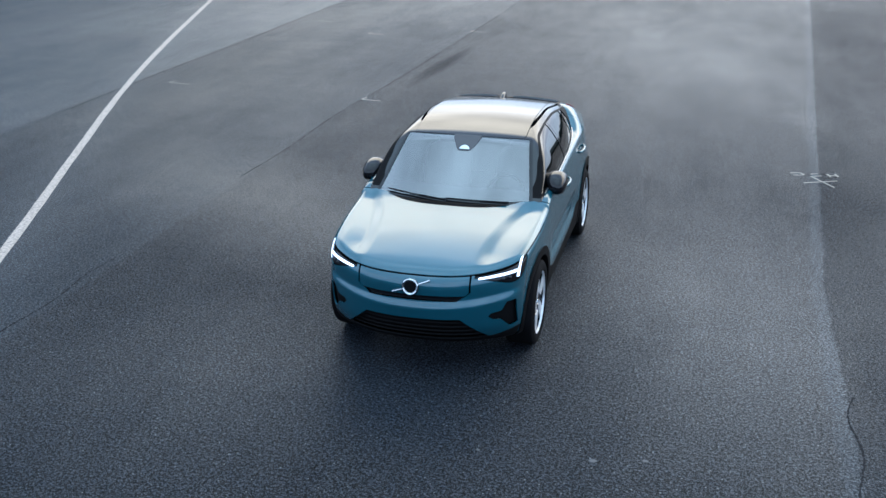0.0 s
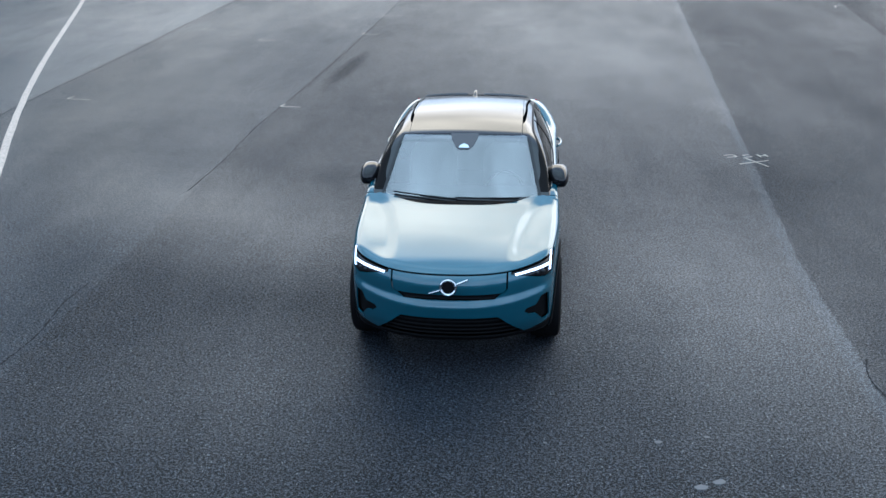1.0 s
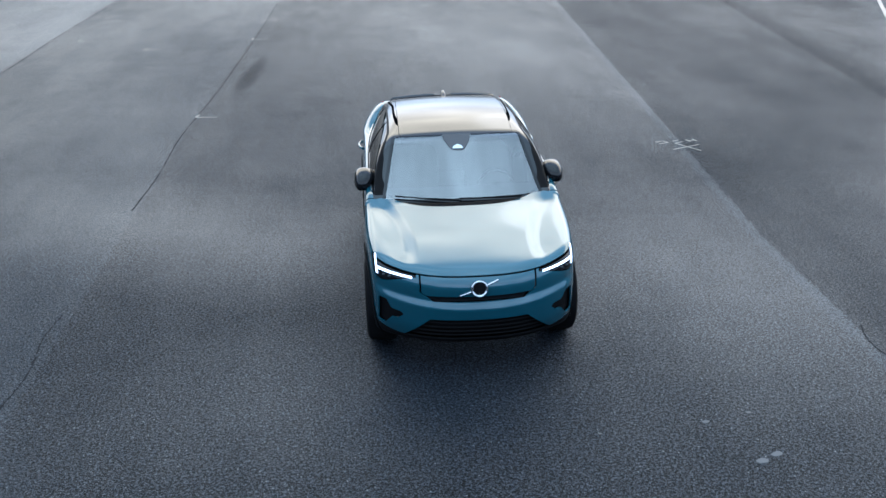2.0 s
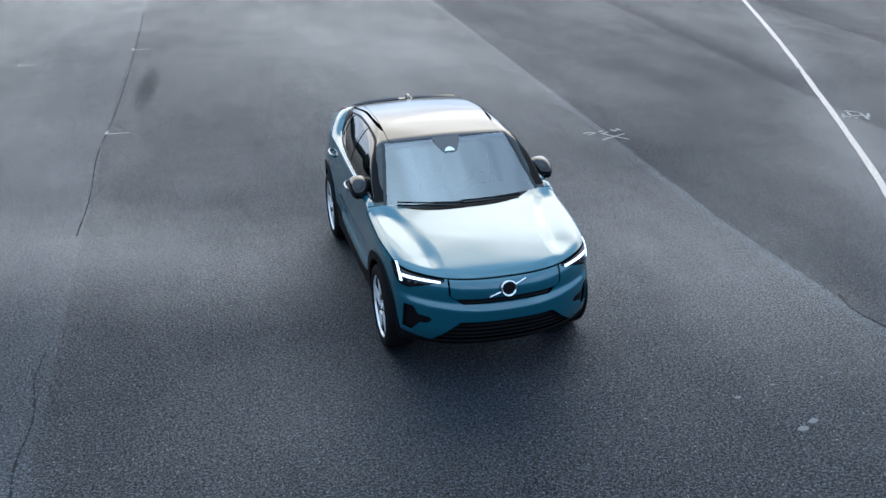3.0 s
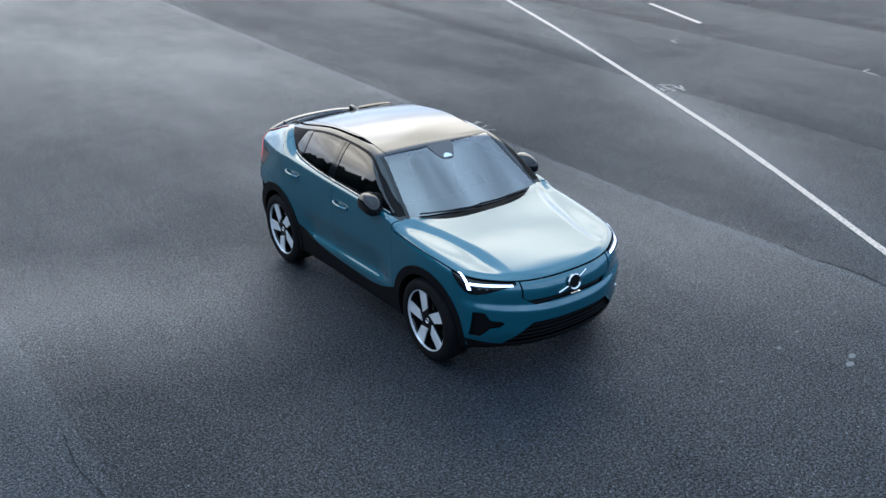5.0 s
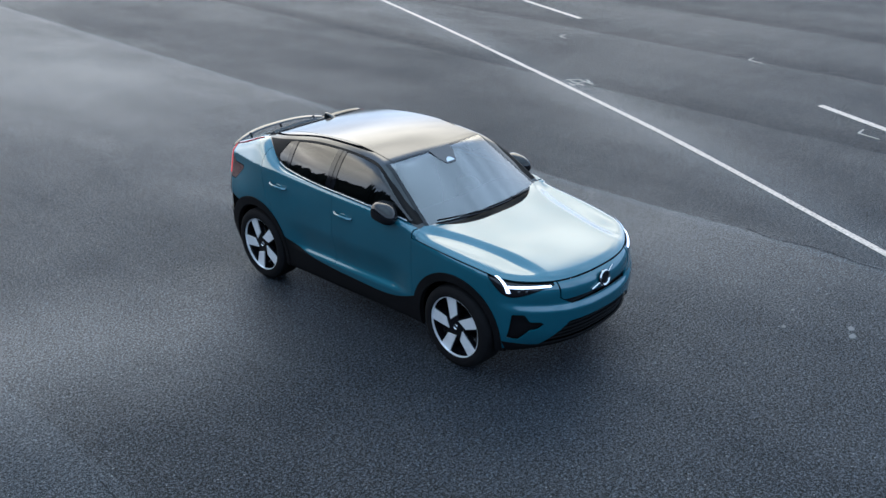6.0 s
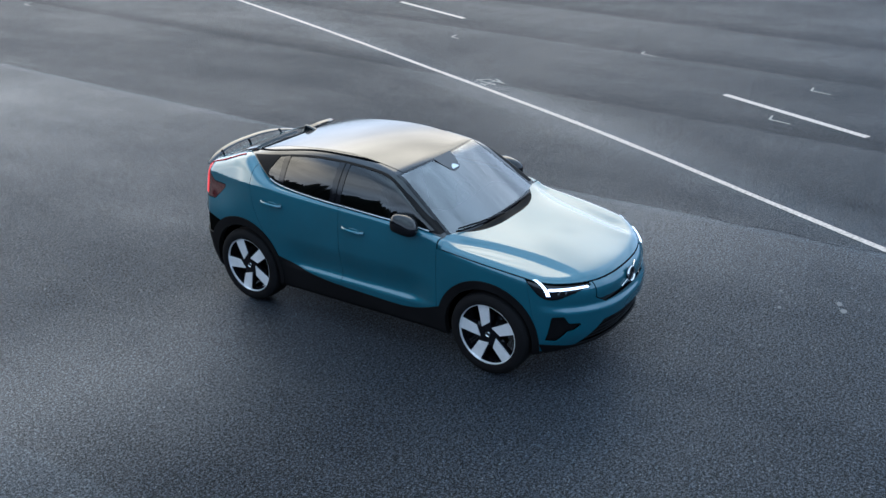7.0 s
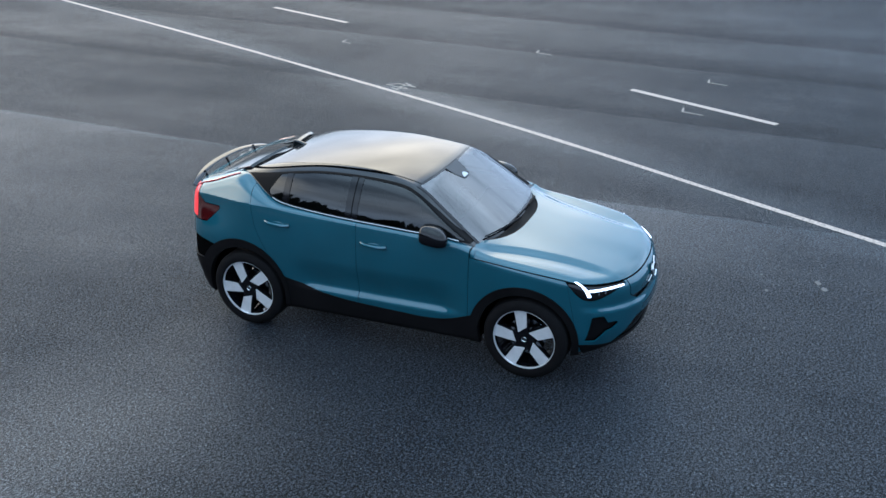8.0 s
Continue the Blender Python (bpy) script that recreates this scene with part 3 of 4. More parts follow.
car = tagged(new("car"), "parked blue metallic coupe crossover car with black roof, headlights lit", "car")
HOOD_EDGE = cspline([-2.3, -2.1, -1.675, -1.3, -0.878, -0.6], [0.855, 0.872, 0.940, 0.988, 1.035, 1.065])
GAP = 0.004


def arch(r, yc):
    return lambda a, y, z: np.where(a > 0.55, r - np.hypot(y - yc, z - 0.37), -1.0)


def outside(f, gap=GAP):
    return lambda a, y, z: -f(a, y, z) - gap


def inside(f, gap=GAP):
    return lambda a, y, z: f(a, y, z) - gap


front_arch, rear_arch = arch(0.474, -1.328), arch(0.492, 1.395)
front_hole, rear_hole = arch(0.405, -1.340), arch(0.415, 1.362)
is_hood = lambda a, y, z: z - HOOD_EDGE(y)
cowl = lambda a, y, z: np.minimum(-1.085 + 0.23 * (a / 0.66) ** 3, -0.862) - y
front_seam = lambda a, y, z: y + 0.856 - 0.02 * (1.1 - z)
b_seam = lambda a, y, z: y - 0.198
rear_edge = cspline([0.4, 0.7, 0.916, 1.017, 1.188, 1.306, 1.45], [1.0, 1.075, 1.175, 1.217, 1.252, 1.272, 1.285])
rear_seam = lambda a, y, z: y - rear_edge(z)
sill_edge = cspline([-0.95, -0.82, -0.66, -0.21, 0.226, 0.627, 0.794, 1.0], [0.54, 0.487, 0.434, 0.412, 0.43, 0.482, 0.525, 0.58])
sill = lambda a, y, z: sill_edge(y) - z
bumper_seam = lambda a, y, z: y + 1.70 + 0.2 * (0.88 - z)
LIGHT_LOW = cspline([-2.08, -2.0, -1.9, -1.82, -1.70, -1.66], [0.85, 0.808, 0.780, 0.80, 0.91, 0.955])
headlight = lambda a, y, z: np.where(y < -1.5, np.minimum(np.minimum(HOOD_EDGE(y) - 0.006 - z, z - LIGHT_LOW(y)), a - 0.49 - 0.9 * np.maximum(0.85 - z, 0)), -1.0)
grille_zone = lambda a, y, z: np.where(y < -1.8, np.minimum(np.minimum(z - 0.676, HOOD_EDGE(y) - z + 0.05), (np.minimum(0.36 + (z - 0.676) * 1.6, 0.458) - a) * 0.6), -1.0)
lower_zone = lambda a, y, z: np.where(y < -1.7, np.minimum(np.minimum(0.52 - z, z - 0.335), (0.385 + (0.52 - z) * 1.1 - a) * 0.7), -1.0)


FOG = ((0.783, 0.632), (0.727, 0.632), (0.692, 0.562), (0.615, 0.552), (0.598, 0.530), (0.640, 0.495), (0.692, 0.487), (0.748, 0.405), (0.792, 0.412))


def outline_field(pts, a, z):
    """Distance to the outline, positive inside it."""
    far = np.full(a.shape, 9.0)
    inside_it = np.zeros(a.shape, bool)
    for (x0, z0), (x1, z1) in zip(pts, pts[1:] + pts[:1]):
        ex, ez = x1 - x0, z1 - z0
        u = np.clip(((a - x0) * ex + (z - z0) * ez) / (ex * ex + ez * ez), 0, 1)
        far = np.minimum(far, np.hypot(a - x0 - u * ex, z - z0 - u * ez))
        over = (z0 > z) != (z1 > z)
        inside_it ^= over & (a < x0 + (z - z0) * ex / (ez if ez else 1e-9))
    return np.where(inside_it, far, -far)


def fog_zone(a, y, z):
    return np.where(y < -1.6, outline_field(FOG, a, z), -1.0)


chin = lambda a, y, z: z - 0.338 - 0.035 * step(a, 0.6, 0.8)
rear_black = lambda a, y, z: np.where(y > 1.5, 0.60 - z, -1.0)


def tail_zone(a, y, z):
    lens = np.minimum(np.minimum(z - 0.965 + 0.0 * y, 1.128 + np.maximum(y - 1.80, 0) * 0.8 - z), y - 1.625 - np.maximum(1.10 - z, 0) * 1.1)
    column = np.minimum(np.minimum(z - 0.97, 1.265 - z), y - 1.89 + (z - 1.0) * 0.05)
    return np.minimum(np.maximum(lens, column), a - 0.61)


def pair(name, skin, mat, parent, label="", **kw):
    return [panel(name, s, mat, parent, label, **kw) for s in (skin, flip_x(skin))]


hood_skin = clip(LOWER, inside(is_hood), inside(cowl))
panel("hood", both(hood_skin), PAINT, car)
pair("cowl_panel", clip(LOWER, outside(cowl), lambda a, y, z: -0.7 - y, lambda a, y, z: 0.80 - a, lambda a, y, z: z - 0.95), PLASTIC, car, "black plastic cowl under the wipers", out=-0.012)
front_low = clip(LOWER, outside(is_hood), outside(front_seam, 0.002))
pair("fender", clip(front_low, inside(bumper_seam, 0.001), outside(headlight), outside(front_arch, 0), lambda a, y, z: z - 0.3), PAINT, car)
panel("front_bumper", both(clip(front_low, outside(bumper_seam, 0.001), outside(headlight), outside(front_arch, 0), outside(grille_zone), outside(lower_zone), outside(fog_zone), chin)), PAINT, car, depth=0.012)
panel("grille_panel", both(clip(front_low, inside(grille_zone), lambda a, y, z: z - 0.716)), PAINT, car, "closed blue grille panel", out=-0.004)
panel("grille_slot", both(clip(front_low, inside(grille_zone, 0), lambda a, y, z: 0.72 - z)), BLACK_GLOSS, car, "black slot under the grille panel", out=-0.025)
panel("lower_grille", both(clip(front_low, inside(lower_zone, -0.01), lambda a, y, z: z - 0.30)), PLASTIC, car, "black lower air intake", out=-0.05)
panel("front_lip", both(clip(front_low, outside(chin), outside(front_arch, 0), outside(bumper_seam))), PLASTIC, car, "black plastic front lip", out=0.003)
pair("fog_recess", clip(front_low, inside(fog_zone, -0.01)), PLASTIC, car, "black bumper side recess", out=-0.03)
pair("headlight", clip(front_low, inside(headlight)), BLACK_GLOSS, car, "dark headlight housing with lit white lamp", out=-0.004)
side_mid = clip(LOWER, inside(front_seam, 0.002), outside(sill, 0.001), outside(front_arch, 0), outside(rear_arch, 0))
front_doors = pair("front_door", clip(side_mid, outside(b_seam, 0.002)), PAINT, car)
rear_doors = pair("rear_door", clip(side_mid, inside(b_seam, 0.002), outside(rear_seam, 0.002)), PAINT, car)
pair("rear_quarter", clip(side_mid, inside(rear_seam, 0.002), outside(rear_black), outside(tail_zone)), PAINT, car)
panel("rear_bumper", both(clip(LOWER, inside(rear_black), outside(rear_arch, 0), lambda a, y, z: y - 1.5)), PLASTIC, car, "black plastic lower rear bumper")
tail_lights = pair("tail_light", clip(LOWER, inside(tail_zone)), RED, car, "dark red tail light")
for lens, sx in zip(tail_lights, (-1, 1)):
    glow = clip(LOWER, inside(tail_zone, 0.006), lambda a, y, z: y - 1.895, lambda a, y, z: z - 0.99)
    panel("light_column", glow if sx < 0 else flip_x(glow), RED_LIT, lens, "lit red light column", depth=0, out=0.003)
pair("sill_cladding", clip(LOWER, inside(front_seam, -0.05), inside(sill, 0), lambda a, y, z: 1.1 - y, outside(front_arch, 0), outside(rear_arch, 0)), PLASTIC, car, "black plastic sill cladding", out=0.004)
for ring, hole in ((front_arch, front_hole), (rear_arch, rear_hole)):
    pair("arch_cladding", clip(LOWER, inside(ring, 0.0), outside(hole, 0), lambda a, y, z: z - 0.25), PLASTIC, car, "black plastic wheel arch trim", out=0.010, depth=0.05)
# added black shell that paints the shade behind seams, arches and grille
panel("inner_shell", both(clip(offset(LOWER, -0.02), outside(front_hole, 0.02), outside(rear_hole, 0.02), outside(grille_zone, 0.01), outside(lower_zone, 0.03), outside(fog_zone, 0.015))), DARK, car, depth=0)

# greenhouse
glass_top = cspline([-0.90, -0.82, -0.70, -0.54, -0.45, -0.305, -0.075, 0.18, 0.365, 0.68, 0.96, 1.21, 1.36, 1.43], [1.07, 1.129, 1.205, 1.312, 1.372, 1.452, 1.503, 1.519, 1.521, 1.508, 1.472, 1.432, 1.41, 1.40])
belt = lambda y: TOP(y) + 0.022
dlo = lambda a, y, z: np.minimum(np.minimum(glass_top(y) - z, z - belt(y)), (y + 0.83) * 0.7)
screen_side = lambda a, y, z: 0.715 - (z - 1.10) * 0.30 - a
roof_front = lambda a, y, z: y + 0.325 - 0.045 * (a / 0.55) ** 2
roof_edge = lambda a, y, z: 0.525 - 0.03 * np.maximum(y - 0.5, 0) ** 2 - a
glass_zone = clip(UPPER, screen_side, outside(roof_front, 0.002))
panel("windscreen", both(clip(glass_zone, lambda a, y, z: screen_side(a, y, z) - 0.03, lambda a, y, z: -y - 0.345 + 0.045 * (a / 0.55) ** 2, lambda a, y, z: z - 1.098)), SCREEN, car, "clear curved windscreen", depth=0)
inner = lambda a, y, z: -np.minimum(np.minimum(screen_side(a, y, z) - 0.03, -y - 0.345 + 0.045 * (a / 0.55) ** 2), z - 1.098)
panel("windscreen_border", both(clip(glass_zone, inner)), BLACK_GLOSS, car, "black windscreen border")
roof_rear = lambda a, y, z: 1.22 + 0.50 * a ** 2 - y
panel("roof", both(clip(UPPER, inside(roof_front, 0.002), roof_edge, roof_rear)), ROOF_GLASS, car, "dark glass roof")
panel("rear_window", both(clip(UPPER, roof_edge, outside(roof_rear, 0.006))), ROOF_GLASS, car, "black rear window", out=-0.012)
rest = clip(UPPER, lambda a, y, z: -np.minimum(roof_edge(a, y, z), roof_front(a, y, z)) - 0.005, lambda a, y, z: -np.minimum(screen_side(a, y, z), -roof_front(a, y, z)))
pair("roof_pillar", clip(rest, lambda a, y, z: -dlo(a, y, z) - 0.046, lambda a, y, z: z - belt(y) + 0.04), ROOF_GLASS, car, "gloss black roof rail and pillar")
pair("door_frame", clip(rest, lambda a, y, z: -dlo(a, y, z) - 0.013, lambda a, y, z: 0.037 + dlo(a, y, z)), ROOF_GLASS, car, "gloss black window frame", out=-0.004)
# black strip set in for the shade of the frame gap
pair("frame_gap", clip(rest, lambda a, y, z: -dlo(a, y, z) - 0.035, lambda a, y, z: 0.048 + dlo(a, y, z)), DARK, car, "near-black strip for the shade in the door frame gap", out=-0.018, depth=0)
pair("window_seal", clip(rest, lambda a, y, z: -dlo(a, y, z) + 0.001, lambda a, y, z: 0.0125 + dlo(a, y, z)), PLASTIC, car, "black rubber window seal", out=-0.003, depth=0.012)
win = clip(rest, inside(dlo, 0))
pair("side_window", clip(win, lambda a, y, z: 0.215 - y), TINTED, car, "dark tinted side window", out=-0.008, depth=0)
pair("side_window", clip(win, lambda a, y, z: y - 0.315, lambda a, y, z: 0.92 - y), TINTED, car, "dark tinted side window", out=-0.008, depth=0)
pair("side_window", clip(win, lambda a, y, z: y - 0.965, lambda a, y, z: 1.14 - y - np.maximum(z - 1.33, 0) * 0.7), TINTED, car, "dark tinted side window", out=-0.008, depth=0)
pair("window_pillar", clip(win, lambda a, y, z: y - 0.205, lambda a, y, z: 0.256 - y), BLACK_GLOSS, car, "gloss black door pillar", out=-0.003)
pair("window_pillar", clip(win, lambda a, y, z: y - 0.264, lambda a, y, z: 0.325 - y), BLACK_GLOSS, car, "gloss black door pillar", out=-0.003)
pair("window_pillar", clip(win, lambda a, y, z: y - 0.91, lambda a, y, z: 0.975 - y), BLACK_GLOSS, car, "gloss black door pillar", out=-0.003)
pair("window_pillar", clip(win, lambda a, y, z: y - 1.13 + np.maximum(z - 1.33, 0) * 0.7), PLASTIC, car, "black rear window corner", out=-0.003)


# ---- wheels ----
def lathe(bm, profile, n=72):
    rows = []
    for k in range(n):
        t = 2 * math.pi * k / n
        rows.append([bm.verts.new((x, r * math.cos(t), r * math.sin(t))) for x, r in profile])
    for k in range(n):
        p, q = rows[k], rows[(k + 1) % n]
        for i in range(len(profile) - 1):
            bm.faces.new((p[i], q[i], q[i + 1], p[i + 1]))
    bmesh.ops.recalc_face_normals(bm, faces=bm.faces)
    return bm


def prism(bm, outline, x0, x1):
    """A plate with the outline in y and z, between x0 (outer) and x1."""
    front = [bm.verts.new((x0, y, z)) for y, z in outline]
    back = [bm.verts.new((x1, y, z)) for y, z in outline]
    bm.faces.new(front)
    bm.faces.new(back[::-1])
    for i in range(len(outline)):
        j = (i + 1) % len(outline)
        bm.faces.new((front[j], front[i], back[i], back[j]))
    bmesh.ops.recalc_face_normals(bm, faces=bm.faces)


def wheel():
    w = new("wheel")
    tyre = part("tyre", lathe(bmesh.new(), [(0.0, 0.270), (-0.012, 0.275), (-0.018, 0.30), (-0.012, 0.335), (0.004, 0.358), (0.03, 0.367), (0.115, 0.369), (0.2, 0.367), (0.226, 0.358), (0.24, 0.335), (0.235, 0.270)]), RUBBER, w)
    part("rim_barrel", lathe(bmesh.new(), [(0.0, 0.270), (0.015, 0.262), (0.06, 0.252), (0.2, 0.240), (0.235, 0.270)]), BLACK_GLOSS, w)
    part("rim_edge", lathe(bmesh.new(), [(0.004, 0.2705), (-0.005, 0.2705), (-0.005, 0.2655), (0.012, 0.263)]), ALU, w, "bright machined rim edge")
    part("brake_disc", lathe(bmesh.new(), [(0.09, 0.06), (0.09, 0.165), (0.11, 0.165), (0.11, 0.06)]), CHROME, w, "steel brake disc")
    part("hub", lathe(bmesh.new(), [(0.02, 0.0), (0.02, 0.06), (0.03, 0.075), (0.12, 0.08)]), BLACK_GLOSS, w)
    part("hub_cap", lathe(bmesh.new(), [(0.012, 0.0), (0.012, 0.017), (0.015, 0.020), (0.010, 0.024), (0.02, 0.027)], 32), CHROME, w, "round bright hub cap")
    for k in range(5):
        t0 = 2 * math.pi * k / 5
        c, q = math.cos(t0), math.sin(t0)
        blade = lambda pts: [(-v * c - u * q, -v * q + u * c) for u, v in pts]
        bm = bmesh.new()
        prism(bm, blade([(0.03, -0.045), (0.07, -0.070), (0.243, -0.100), (0.258, -0.05), (0.263, 0.0), (0.262, 0.022), (0.12, 0.034), (0.04, 0.03)]), 0.014, 0.055)
        part("spoke", bm, BLACK_GLOSS, w, smooth=False)
        bm = bmesh.new()
        prism(bm, blade([(0.060, -0.053), (0.246, -0.090), (0.256, -0.055), (0.2615, -0.02), (0.2615, 0.014), (0.120, 0.022)]), 0.006, 0.014)
        part("spoke_face", bm, ALU, w, "machined silver spoke face", smooth=False)
    return w


first = wheel()
first.parent = car
first.matrix_basis = pose(-0.880, -1.351, 0.367)
for m in (pose(-0.897, 1.351, 0.367, -14), pose(0.880, -1.351, 0.367, 0, 0, 180), pose(0.897, 1.351, 0.367, 20, 0, 180)):
    copy_thing(first, m)


# ---- car details ----
def tube(bm, points, r, n=10, flat=1.0):
    """A round bar along points; flat squeezes its height."""
    rows = []
    P = [Vector(p) for p in points]
    for i, p in enumerate(P):
        d = (P[min(i + 1, len(P) - 1)] - P[max(i - 1, 0)]).normalized()
        s1 = d.cross(Vector((0, 0, 1)))
        s1 = s1.normalized() if s1.length > 0.01 else Vector((1, 0, 0))
        s2 = s1.cross(d)
        rows.append([bm.verts.new(p + s1 * r * math.cos(2 * math.pi * k / n) + s2 * r * flat * math.sin(2 * math.pi * k / n)) for k in range(n)])
    for a, c in zip(rows, rows[1:]):
        for k in range(n):
            bm.faces.new((a[k], a[(k + 1) % n], c[(k + 1) % n], c[k]))
    bm.faces.new(rows[0][::-1])
    bm.faces.new(rows[-1])
    bmesh.ops.recalc_face_normals(bm, faces=bm.faces)
    return bm


def screen_point(x, z, lift=0.012):
    y = -0.995 + (z - 1.08) * 1.52 + 0.075 * (x / 0.655) ** 2
    return Vector((x, y - lift * 0.53, z + lift * 0.85))


# door mirrors
def mirror_shape(P):
    x, y, z = (P[:, 0] + 0.862) / 0.86, (P[:, 1] + 0.530) / 1.85, (P[:, 2] - 1.178) / 1.0
    taper = 1 - 0.35 * step(x, -0.12, 0.12)
    dip = 0.03 * step(-y, -0.05, 0.09)
    f = (np.abs(x / 0.115) ** 2.6 + np.abs((y - 0.01) / (0.075 * taper + 0.02)) ** 2.3 + np.abs((z + dip + 0.02 * (x > 0) * x) / np.where(z > -0.01, 0.094, 0.078 - 0.015 * (x + 0.1) / 0.2)) ** 2.5) ** (1 / 2.5) - 1
    return smax(f * 0.08, y - 0.052, 0.015)


mirror_skin = net(mirror_shape, (-1.05, -0.80, 1.04), (-0.73, -0.36, 1.32), 0.010)
for skin in (mirror_skin, flip_x(mirror_skin)):
    sx = -1 if skin is mirror_skin else 1
    mirror = panel("door_mirror", skin, BLACK_GLOSS, car, "gloss black door mirror housing", depth=0)
    bm = bmesh.new()
    tube(bm, [(sx * 0.80, -0.62, 1.10), (sx * 0.84, -0.59, 1.11), (sx * 0.88, -0.56, 1.14)], 0.035, 12, 0.6)
    part("mirror_foot", bm, PLASTIC, mirror)

# door handles
for sx, doors in ((-1, 0), (1, 1)):
    for y0, y1, z, door in ((0.145, -0.092, 1.006, front_doors[doors]), (1.10, 0.86, 1.068, rear_doors[doors])):
        def sidex(y, z):
            x = 0.7
            for _ in range(30):
                x = x - float(lower(np.array([[x, y, z]]))[0])
            return x
        bm = bmesh.new()
        pts = []
        for k in range(9):
            u = k / 8
            y = y0 + (y1 - y0) * u
            pts.append((sx * (sidex(y, z) + 0.004 + 0.032 * math.sin(math.pi * u) ** 0.5), y, z + 0.012 * (1 - u)))
        tube(bm, pts, 0.014, 10)
        part("handle", bm, PAINT, door, "body-coloured door handle with bright edge")
        bm = bmesh.new()
        xm = sidex((y0 + y1) / 2, z)
        bmesh.ops.create_uvsphere(bm, u_segments=20, v_segments=10, radius=1.0, matrix=Matrix.Translation((sx * (xm - 0.004), (y0 + y1) / 2, z - 0.01)) @ Matrix.Diagonal((0.008, 0.085, 0.034, 1)))
        part("handle_recess", bm, PAINT, door, "round dimple behind the handle")


# headlight lamps: the T of light
def front_skin(a, z):
    """The depth y of the nose at half-width a and height z."""
    y = -2.3
    for _ in range(40):
        y = y + float(lower(np.array([[a, y, z]]))[0]) * 0.8
    return y


def skin_strip(path, half_w, lift):
    """A raised strip that follows the nose along (a, z) points."""
    bm = bmesh.new()
    rows = []
    for (a, z), hw in zip(path, half_w):
        row = []
        for dz, l in ((-hw, 0.0), (-hw, lift), (hw, lift), (hw, 0.0)):
            row.append(bm.verts.new((-a, front_skin(a, z + dz) - l, z + dz)))
        rows.append(row)
    for p, q in zip(rows, rows[1:]):
        for k in range(3):
            bm.faces.new((p[k], p[k + 1], q[k + 1], q[k]))
    bmesh.ops.recalc_face_normals(bm, faces=bm.faces)
    return bm


lamps = [o for o in car.children if o.name.startswith("headlight")]
for lamp_ob, sx in zip(lamps, (-1, 1)):
    n = 14
    bar = [(0.518 + (0.782 - 0.518) * k / n, 0.850 + 0.015 * k / n) for k in range(n + 1)]
    bm = skin_strip(bar, [0.006 + 0.003 * k / n for k in range(n + 1)], 0.006)
    if sx > 0:
        bmesh.ops.scale(bm, vec=(-1, 1, 1), verts=bm.verts)
        bmesh.ops.reverse_faces(bm, faces=bm.faces)
    part("running_light", bm, LAMP, lamp_ob, "lit white running light bar", smooth=False)
    bm = bmesh.new()
    rows = []
    for k in range(11):
        u = k / 10
        z = 0.938 - 0.122 * u
        row = []
        for da in (-0.006 - 0.002 * u, 0.006 + 0.002 * u):
            a = 0.798 - 0.008 * u + da
            row.append(bm.verts.new((sx * a, front_skin(a, z) - 0.006, z)))
        rows.append(row)
    for p, q in zip(rows, rows[1:]):
        bm.faces.new((p[0], q[0], q[1], p[1]) if sx < 0 else (p[1], q[1], q[0], p[0]))
    part("running_light", bm, LAMP, lamp_ob, "lit white running light bar", smooth=False)

    for a in (0.69, 0.735):
        bm = bmesh.new()
        bmesh.ops.create_uvsphere(bm, u_segments=16, v_segments=8, radius=1.0, matrix=Matrix.Translation((sx * a, front_skin(a, 0.828) + 0.002, 0.828)) @ Matrix.Diagonal((0.017, 0.008, 0.012, 1)))
        part("projector_lens", bm, SMOKED, lamp_ob, "small smoked projector lens")

# badge: a plain ring with a slanting bar
badge = part("badge", lathe(bmesh.new(), [(-0.012, 0.068), (-0.02, 0.060), (-0.012, 0.050), (0.0, 0.050), (0.0, 0.068)], 48), CHROME, car, "chrome ring badge with slanting bar")
badge.matrix_basis = pose(0, front_skin(0.0, 0.79) - 0.004, 0.785, 0, 0, 90) @ pose(0, 0, 0, 0, 8, 0)
bm = bmesh.new()
lathe(bm, [(-0.006, 0.0), (-0.006, 0.051)], 32)
part("badge_disc", bm, BLACK_GLOSS, badge, "dark centre disc")
for u0, u1 in ((-0.165, -0.070), (0.070, 0.165)):
    bm = bmesh.new()
    tube(bm, [(u0 * 0.92, front_skin(abs(u0) * 0.92, 0.785 + u0 * 0.34) - 0.004, 0.785 + u0 * 0.34), (u1 * 0.92, front_skin(abs(u1) * 0.92, 0.785 + u1 * 0.34) - 0.008, 0.785 + u1 * 0.34)], 0.007, 8)
    part("badge_bar", bm, CHROME, car, "slanting chrome grille bar")

# lower grille slats
for z in (0.36, 0.40, 0.44, 0.48):
    bm = bmesh.new()
    w = 0.37 + (0.52 - z) * 1.05
    tube(bm, [(x, front_skin(abs(x), z) + 0.035, z) for x in np.linspace(-w, w, 21)], 0.008, 6)
    part("grille_slat", bm, PLASTIC, car)

# wipers
for xs, za, zb in (((-0.60, -0.02), 1.108, 1.078), ((-0.04, 0.52), 1.090, 1.080)):
    bm = bmesh.new()
    tube(bm, [screen_point(xs[0] + (xs[1] - xs[0]) * u, za + (zb - za) * u, 0.022) for u in np.linspace(0, 1, 9)], 0.007, 8)
    wiper = part("wiper", bm, PLASTIC, car, "black windscreen wiper")
    bm = bmesh.new()
    tube(bm, [screen_point(xs[0] + (xs[1] - xs[0]) * u, za - 0.004 + (zb - za) * u, 0.030) for u in (0.55, 0.75, 0.97)], 0.011, 8)
    part("wiper_arm", bm, PLASTIC, wiper)

